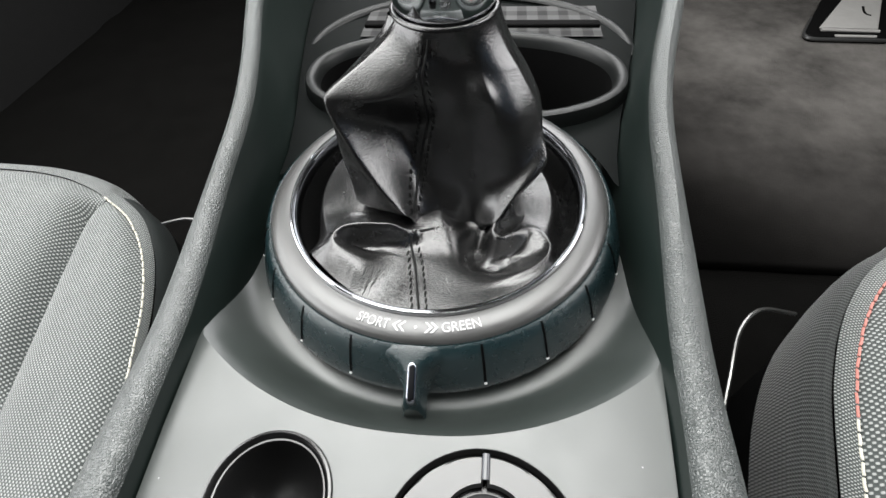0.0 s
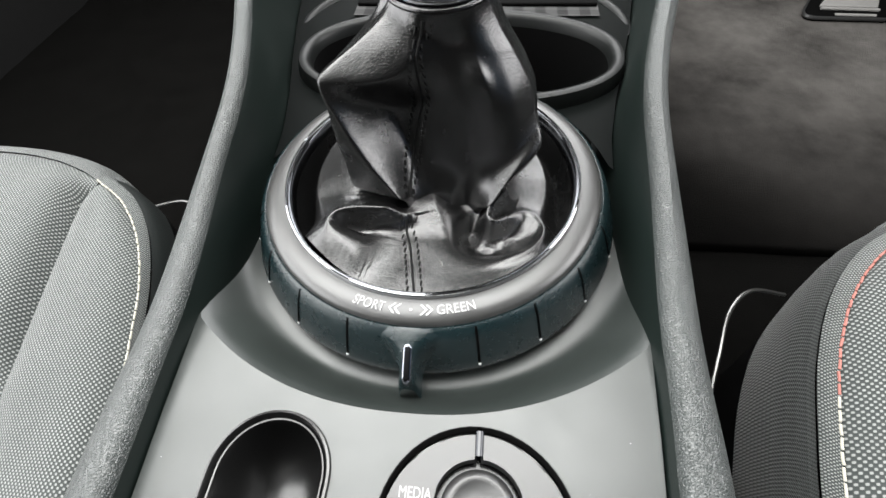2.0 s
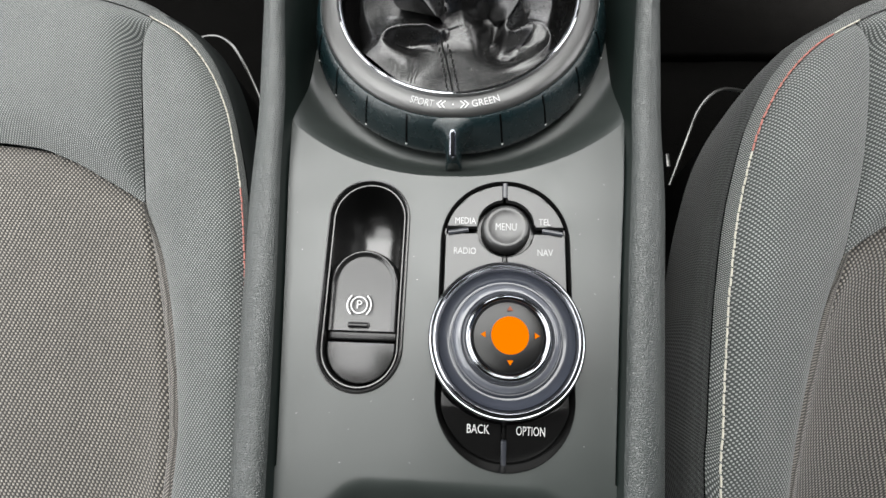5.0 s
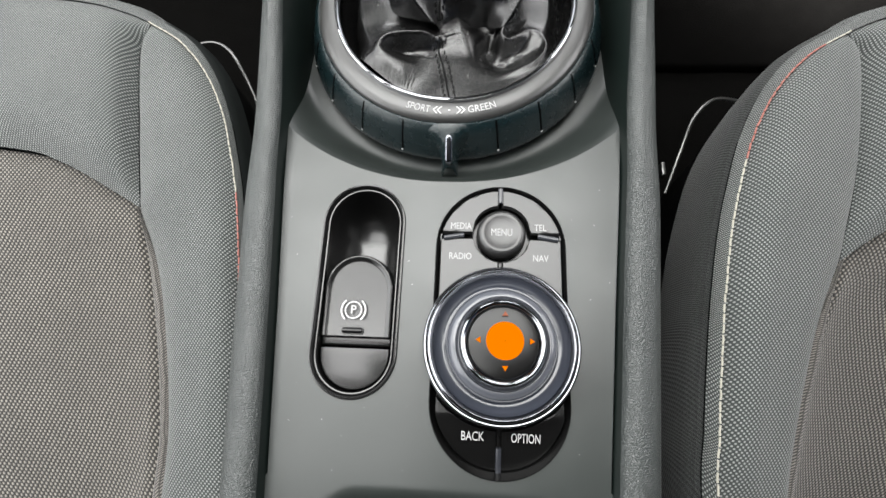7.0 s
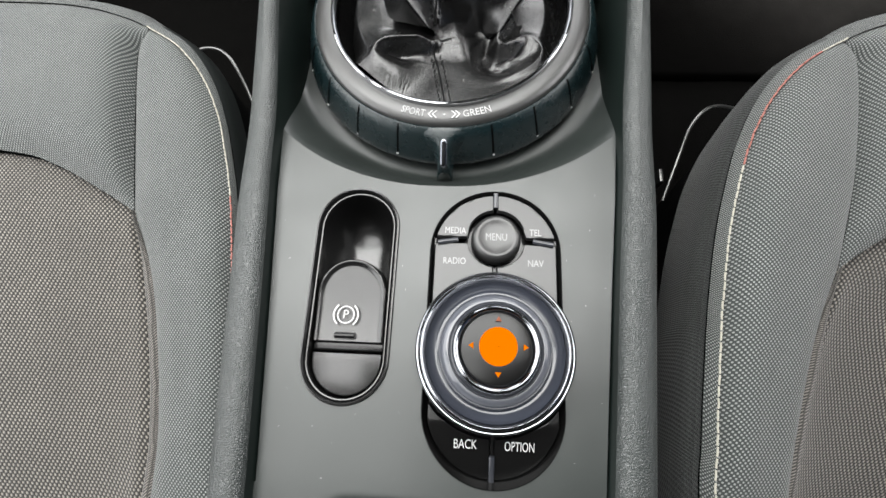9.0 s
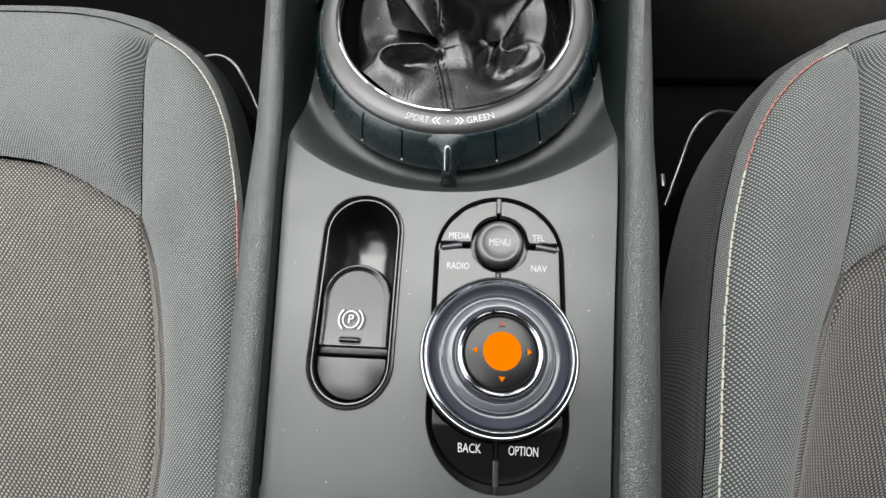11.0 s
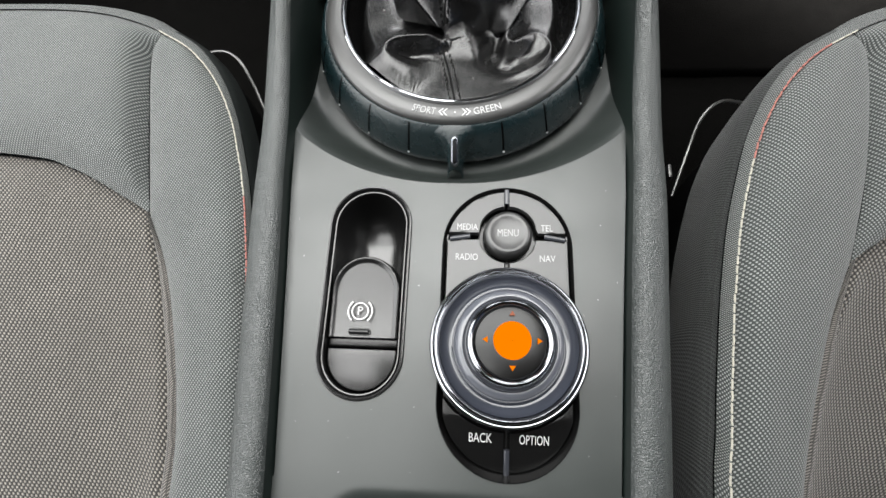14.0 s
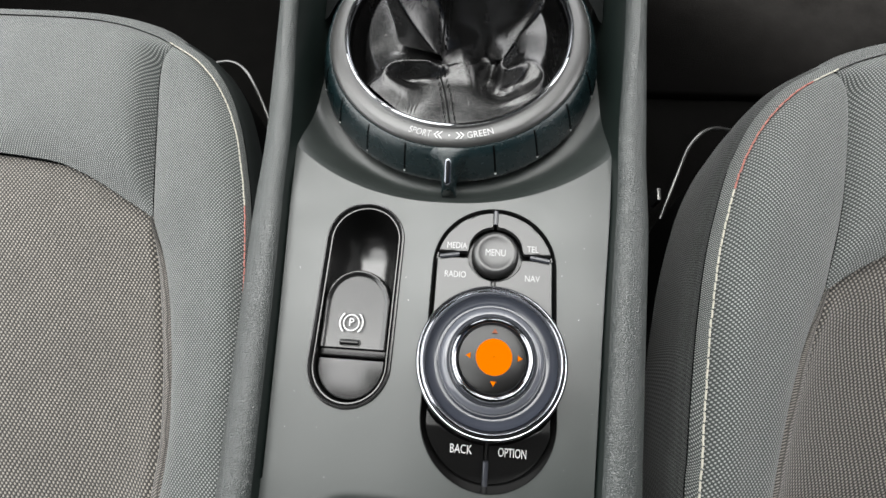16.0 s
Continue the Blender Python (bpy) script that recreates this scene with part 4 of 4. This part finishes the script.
def build_seat(mirror, shift, label, tuck=(0, 0, 0)):
    """A front seat's cushion; drawn for the one side, mirrored for the other."""
    def q(x, y, z):
        return Vector((mirror * x, y, z)) + Vector(shift)
    base = q(-0.3, 0.0, -0.26)
    seat = thing("front_seat", base, label, "seat", "front seats")
    sink = 0.0 if mirror > 0 else 0.022
    J, T = q(-0.187, 0.069, -0.045) + Vector(tuck), q(-0.1945, 0.1862, -0.027)
    S = [T, q(-0.2045, 0.170, -0.036), q(-0.1955, 0.111, -0.042), J]
    C1 = [J, q(-0.166, 0.026, -0.046) + Vector(tuck) * 0.8, q(-0.147, -0.036, -0.046 - sink * 0.25) + Vector(tuck) * 0.7, q(-0.140, -0.085, -0.046 - sink * 0.7) + Vector(tuck) * 0.3, q(-0.138, -0.2, -0.046 - sink * 2.5)]
    C2 = [T, q(-0.169, 0.1695, -0.025), q(-0.1484, 0.1472, -0.0245), q(-0.1331, 0.1205, -0.0245), q(-0.1229, 0.092, -0.025), q(-0.1162, 0.0683, -0.0255), q(-0.1108, 0.0428, -0.026), q(-0.1071, 0.0217, -0.0265), q(-0.101, -0.018, -0.027), q(-0.0965, -0.06, -0.028), q(-0.094, -0.2, -0.03)]
    F = [J, q(-0.2045, 0.0785, -0.0455), q(-0.247, 0.099, -0.046), q(-0.288, 0.1085, -0.046), q(-0.42, 0.118, -0.046)]
    L = [T, q(-0.215, 0.1975, -0.031), q(-0.25, 0.212, -0.037), q(-0.30, 0.223, -0.043), q(-0.42, 0.233, -0.05)]
    rear = -0.07 if mirror > 0 else -0.17
    inner = smooth_line(S, 40) + smooth_line(C1, 60)[1:]
    inner = inner[::4] + [inner[-1]]
    stitch_line = smooth_line(C2, 100)
    side = part("side_bolster", coons(inner, C2, [T, T], [C1[-1], C2[-1]], 120, 30, 0.009 if mirror > 0 else 0.013, seam=0.002), CLOTH, seat, "grey woven cloth bolster with contrast stitching")
    part("front_bolster", coons(F, L, S[::-1], [F[-1], L[-1]], 60, 50, 0.014 if mirror > 0 else 0.010, seam=0.001), CLOTH, seat)
    part("seat_insert", coons(F, [C1[-1], q(-0.2, -0.2, rear), q(-0.42, -0.2, rear)], C1, [F[-1], q(-0.42, -0.2, rear)], 60, 60, 0.0 if mirror > 0 else -0.008, seam=0.006 if mirror > 0 else 0.009, roll=7.0), INSERT, seat, "taupe basket-weave cloth insert")
    pipe = smooth_line(C1, 90)

    def piping(u, v):
        i = round(u * 90)
        t = (pipe[min(90, i + 2)] - pipe[max(0, i - 2)]).normalized()
        n = Vector((-t.y, t.x, 0))
        w = 0.0034 * smoothstep(0.0, 0.3, u) + 0.0004
        return pipe[i] + n * w * (2 * v - 1) + Vector((0, 0, 0.0022 * (1 - (2 * v - 1) ** 2) - 0.0003))
    part("piping", grid(piping, 90, 8, uv=(0.3, 0.006)), PIPING, seat, "ribbed taupe edge of the insert")


    lip = smooth_line(L, 60)
    combo = lip[:0:-1] + stitch_line
    wide = (0.0, 0.002, 0.0042, 0.0058, 0.0052, 0.0072, 0.0092, 0.0105, 0.0115, 0.012, 0.0115, 0.009, 0.004)
    if mirror < 0:
        wide = (0.0, 0.002, 0.0042, 0.0058, 0.0054, 0.0076, 0.0094, 0.0104, 0.0104, 0.0092, 0.0065, 0.003, 0.0)
    down = (-0.0004, 0.0002, 0.0012, 0.0035, 0.0052, 0.0068, 0.0105, 0.0155, 0.024, 0.04, 0.06, 0.09, 0.15)

    roll_out = (0.0, 0.003, 0.006, 0.0085, 0.0105, 0.012, 0.013, 0.0137, 0.014, 0.014, 0.013, 0.01, 0.004)
    roll_down = (-0.0004, 0.0004, 0.0018, 0.0042, 0.0075, 0.0115, 0.0165, 0.0225, 0.03, 0.045, 0.065, 0.09, 0.15)

    def skirt(i, k, front=0.0):
        p = combo[i]
        t = combo[min(len(combo) - 1, i + 4)] - combo[max(0, i - 4)]
        n = Vector((-t.y, t.x, 0)).normalized()
        if n.dot(Vector((mirror * 0.7, 1, 0)) if i < 75 else Vector((mirror, 0, 0))) < 0:
            n = -n
        slim = 1.1 - (0.75 if mirror > 0 else 0.35) * smoothstep(60, 95, i)
        front *= 1 - smoothstep(42, 60, i)
        return p + n * (wide[k] + (roll_out[k] - wide[k]) * front) * slim - Vector((0, 0, down[k] + (roll_down[k] - down[k]) * front))
    part("front_face", grid(lambda u, v: skirt(round(u * 60), round(v * 12), 1.0), 60, 12, uv=(0.25, 0.16)), CLOTH, seat)
    part("edge_strip", grid(lambda u, v: skirt(60 + round(u * 100), round(v * 3)), 100, 3, uv=(0.45, 0.008)), CLOTH, seat)
    foot = 8 if mirror > 0 else 10
    part("side_panel", grid(lambda u, v: skirt(60 + round(u * 100), 4 + round(v * (foot - 4))), 100, foot - 4, uv=(0.4, 0.035 if mirror > 0 else 0.045)), VINYL if mirror > 0 else TWILL, seat, "dark vinyl side of the cushion" if mirror > 0 else "twill side of the cushion, shade put into its colour")
    # Lowest rows of the cushion's side, in near-black.
    part("lower_side", grid(lambda u, v: skirt(60 + round(u * 100), foot + round(v * (12 - foot))) + Vector((-mirror * 0.002 * smoothstep(0, 0.2, v), 0, 0)), 100, 12 - foot), VOID, seat, "black lower side of the cushion")
    rim = [F[-1] + (L[-1] - F[-1]) * k / 6 for k in (6, 3, 0)] + [q(-0.42, 0.118 - 0.053 * k, -0.046 + (rear + 0.046) * k / 6) for k in range(1, 7)]
    part("outer_side", grid(lambda u, v: rim[round(u * 8)] + Vector((-mirror * 0.012 * math.sin(math.pi * v), 0, -0.15 * v)), 8, 8, uv=(0.4, 0.15)), CLOTH, seat)
    back = [C1[-1] + (q(-0.42, -0.2, rear) - C1[-1]) * k / 8 for k in range(9)]
    back = [C2[-1]] + back
    part("rear_side", grid(lambda u, v: back[round(u * 9)] + Vector((0, -0.012 * math.sin(math.pi * v), -0.15 * v)), 9, 8, uv=(0.3, 0.15)), CLOTH, seat)
    xs = sorted((q(-0.40, 0, 0).x, q(-0.14, 0, 0).x))
    part("seat_base", block(xs[0], xs[1], -0.18 + shift[1], 0.15 + shift[1], -0.262, -0.17, 0.008), VOID, seat, "black plastic base of the seat")
    total, step, k = 0.0, 0.0045, 0
    fine = smooth_line(C2, 700)
    start = fine[0]
    run = [fine[0]]
    for a, b in zip(fine, fine[1:]):
        total += (b - a).length
        run.append(b)
        if total >= step:
            if b.y > -0.1 + shift[1]:
                red = b.y < 0.07 if mirror > 0 else 0.085 < b.y < 0.158
                part("stitch", tube([p + Vector((0.0002 * random.uniform(-1, 1), 0, 0.0006)) for p in (run[0], run[len(run) // 2], run[max(1, int(len(run) * 0.82))])], 0.00048, 6), RED_THREAD if red else THREAD, side)
            total, run = 0.0, [b]
    return seat


build_seat(1, (0, 0, 0), "grey woven cloth front seat with taupe insert and red-white stitching")
build_seat(-1, (0.0186, -0.018, 0.010), "grey woven cloth front seat, set a little further back", (-0.007, -0.0065, 0))

# ---- front tray ----
plaid = thing("plaid_mat", (0.01, 0.33, 0.001), "grey and white plaid mat under a dark rib in the tray", "mat")
part("cloth", grid(lambda u, v: Vector((-0.068 + 0.155 * u, 0.312 + 0.042 * v, 0.0022)), 8, 4), PLAID, plaid)
part("rib", block(-0.0675, 0.0865, 0.323, 0.330, 0.0018, 0.0045, 0.001), VOID, plaid)
RIM = [(a, math.sin(radians(a))) for a in range(-4, 188, 4)]
tray = part("tray_rim", tube([Vector((0.002 + 0.101 * math.cos(radians(a)), 0.30 + 0.07 * h, -0.003 + 0.0055 * max(0.0, h) ** 0.5)) for a, h in RIM], 0.0034, 10, squash=0.8), CUP_RIM)
tagged(tray, "raised dark plastic rim round the tray ahead of the cups", "tray rim")

mat = part("floor_mat", block(0.16, 0.72, 0.33, 1.0, -0.262, -0.246, 0.004), CARPET2)
tagged(mat, "black carpet mat with the footwell light put into its colour", "floor mat")
plate_ob = thing("foot_plate", (0.62, 0.85, -0.246), "pale grey foot plate with a black rounded edge on the mat", "foot plate")


def slab(corners, z0, z1, bevel):
    bm = bmesh.new()
    face = bm.faces.new([bm.verts.new((x, y, z0)) for x, y in corners])
    ext = bmesh.ops.extrude_face_region(bm, geom=[face])
    bmesh.ops.translate(bm, verts=[v for v in ext["geom"] if isinstance(v, bmesh.types.BMVert)], vec=(0, 0, z1 - z0))
    bmesh.ops.bevel(bm, geom=bm.edges[:], offset=bevel, segments=3, affect="EDGES", profile=0.5)
    return bm


def rounded(corners, radius, n=8):
    """A polygon with round corners."""
    out = []
    for k, c in enumerate(corners):
        c, a, b = Vector(c), Vector(corners[k - 1]), Vector(corners[(k + 1) % len(corners)])
        p, q = c + (a - c).normalized() * radius, c + (b - c).normalized() * radius
        out += [(1 - t) ** 2 * p + 2 * t * (1 - t) * c + t * t * q for t in (i / n for i in range(n + 1))]
    return out


BACK = rounded(((0.512, 0.791), (0.66, 0.784), (0.73, 0.96), (0.611, 0.955)), 0.026)
part("backing", slab([(p.x, p.y) for p in BACK], -0.246, -0.236, 0.002), VOID, plate_ob)
# Grey tube drawn in for the gloss highlight round the black corner.
part("edge", tube([Vector((p.x, p.y, -0.2405)) for p in [BACK[-1] * 0.4 + BACK[0] * 0.6] + BACK[:10]], 0.003, 8), BUTTON, plate_ob, "grey strip for the highlight on the rounded edge")
part("face", slab(((0.544, 0.814), (0.629, 0.808), (0.70, 0.945), (0.643, 0.945)), -0.236, -0.232, 0.0015), PALE, plate_ob, "pale grey painted face")
part("lip", tube([Vector((0.545, 0.8085, -0.2345)), Vector((0.629, 0.8025, -0.2345))], 0.0026, 10), PALE, plate_ob)
part("lower_lip", tube([Vector((0.560, 0.7915, -0.2362)), Vector((0.619, 0.7885, -0.2362))], 0.0024, 10), PALE, plate_ob)
part("slot", tube(smooth_line([(0.640, 0.885, -0.2322), (0.634, 0.868, -0.2322), (0.633, 0.857, -0.2322), (0.638, 0.852, -0.2322)], 12), 0.0022, 8, squash=0.5), VOID, plate_ob, "dark curved slot")
# Bright edge of each seat's plastic trim, built as an added steel bar.
rod = part("seat_trim_bar", tube(smooth_line([(-0.24, 0.235, -0.11), (-0.205, 0.233, -0.098), (-0.186, 0.223, -0.096), (-0.172, 0.203, -0.1), (-0.16, 0.178, -0.11)], 30), 0.0012, 8), STEEL)
tagged(rod, "thin bar standing in for the bright edge of the seat trim", "trim bar", "seat trim bars")
rod = part("seat_trim_bar", tube(smooth_line([(0.215, 0.188, -0.11), (0.187, 0.182, -0.098), (0.17, 0.166, -0.097), (0.159, 0.14, -0.1), (0.15, 0.112, -0.11)], 30), 0.0012, 8), STEEL)
tagged(rod, "thin bar standing in for the bright edge of the seat trim", "trim bar", "seat trim bars")

# ---- dust on the panel ----
random.seed(4)
bm = bmesh.new()
for k in range(55):
    x, y = random.uniform(-0.074, 0.074), random.uniform(-0.058, 0.07)
    if abs(x - EX) < ER + 0.001 and EY2 - ER < y < EY1 + ER or abs(x - KX) < KR + 0.001 and KY2 - KR < y < KY1 + KR or abs(x) > soft(INNER, y) - 0.003 or math.hypot(x, y - DIAL.y) < 0.106:
        continue
    size = random.uniform(0.00005, 0.00017)
    turn = random.uniform(0, 6.28)
    vs = [bm.verts.new((x + size * random.uniform(0.6, 1.6) * math.cos(turn + a), y + size * random.uniform(0.6, 1.6) * math.sin(turn + a), 0.00012 + 0.00006 * (i % 2))) for i, a in enumerate((0, 1.3, 2.5, 3.7, 5.0))]
    bm.faces.new(vs)
tagged(part("dust", bm, WHITE, smooth=False), "pale specks of dust on the console panel", "dust", kind="stuff")

pin = part("seat_latch_pin", block(0.1440, 0.1468, 0.121, 0.131, -0.112, -0.098, 0.0006), STEEL)
tagged(pin, "small steel latch pin between the seat and the console", "latch pin")
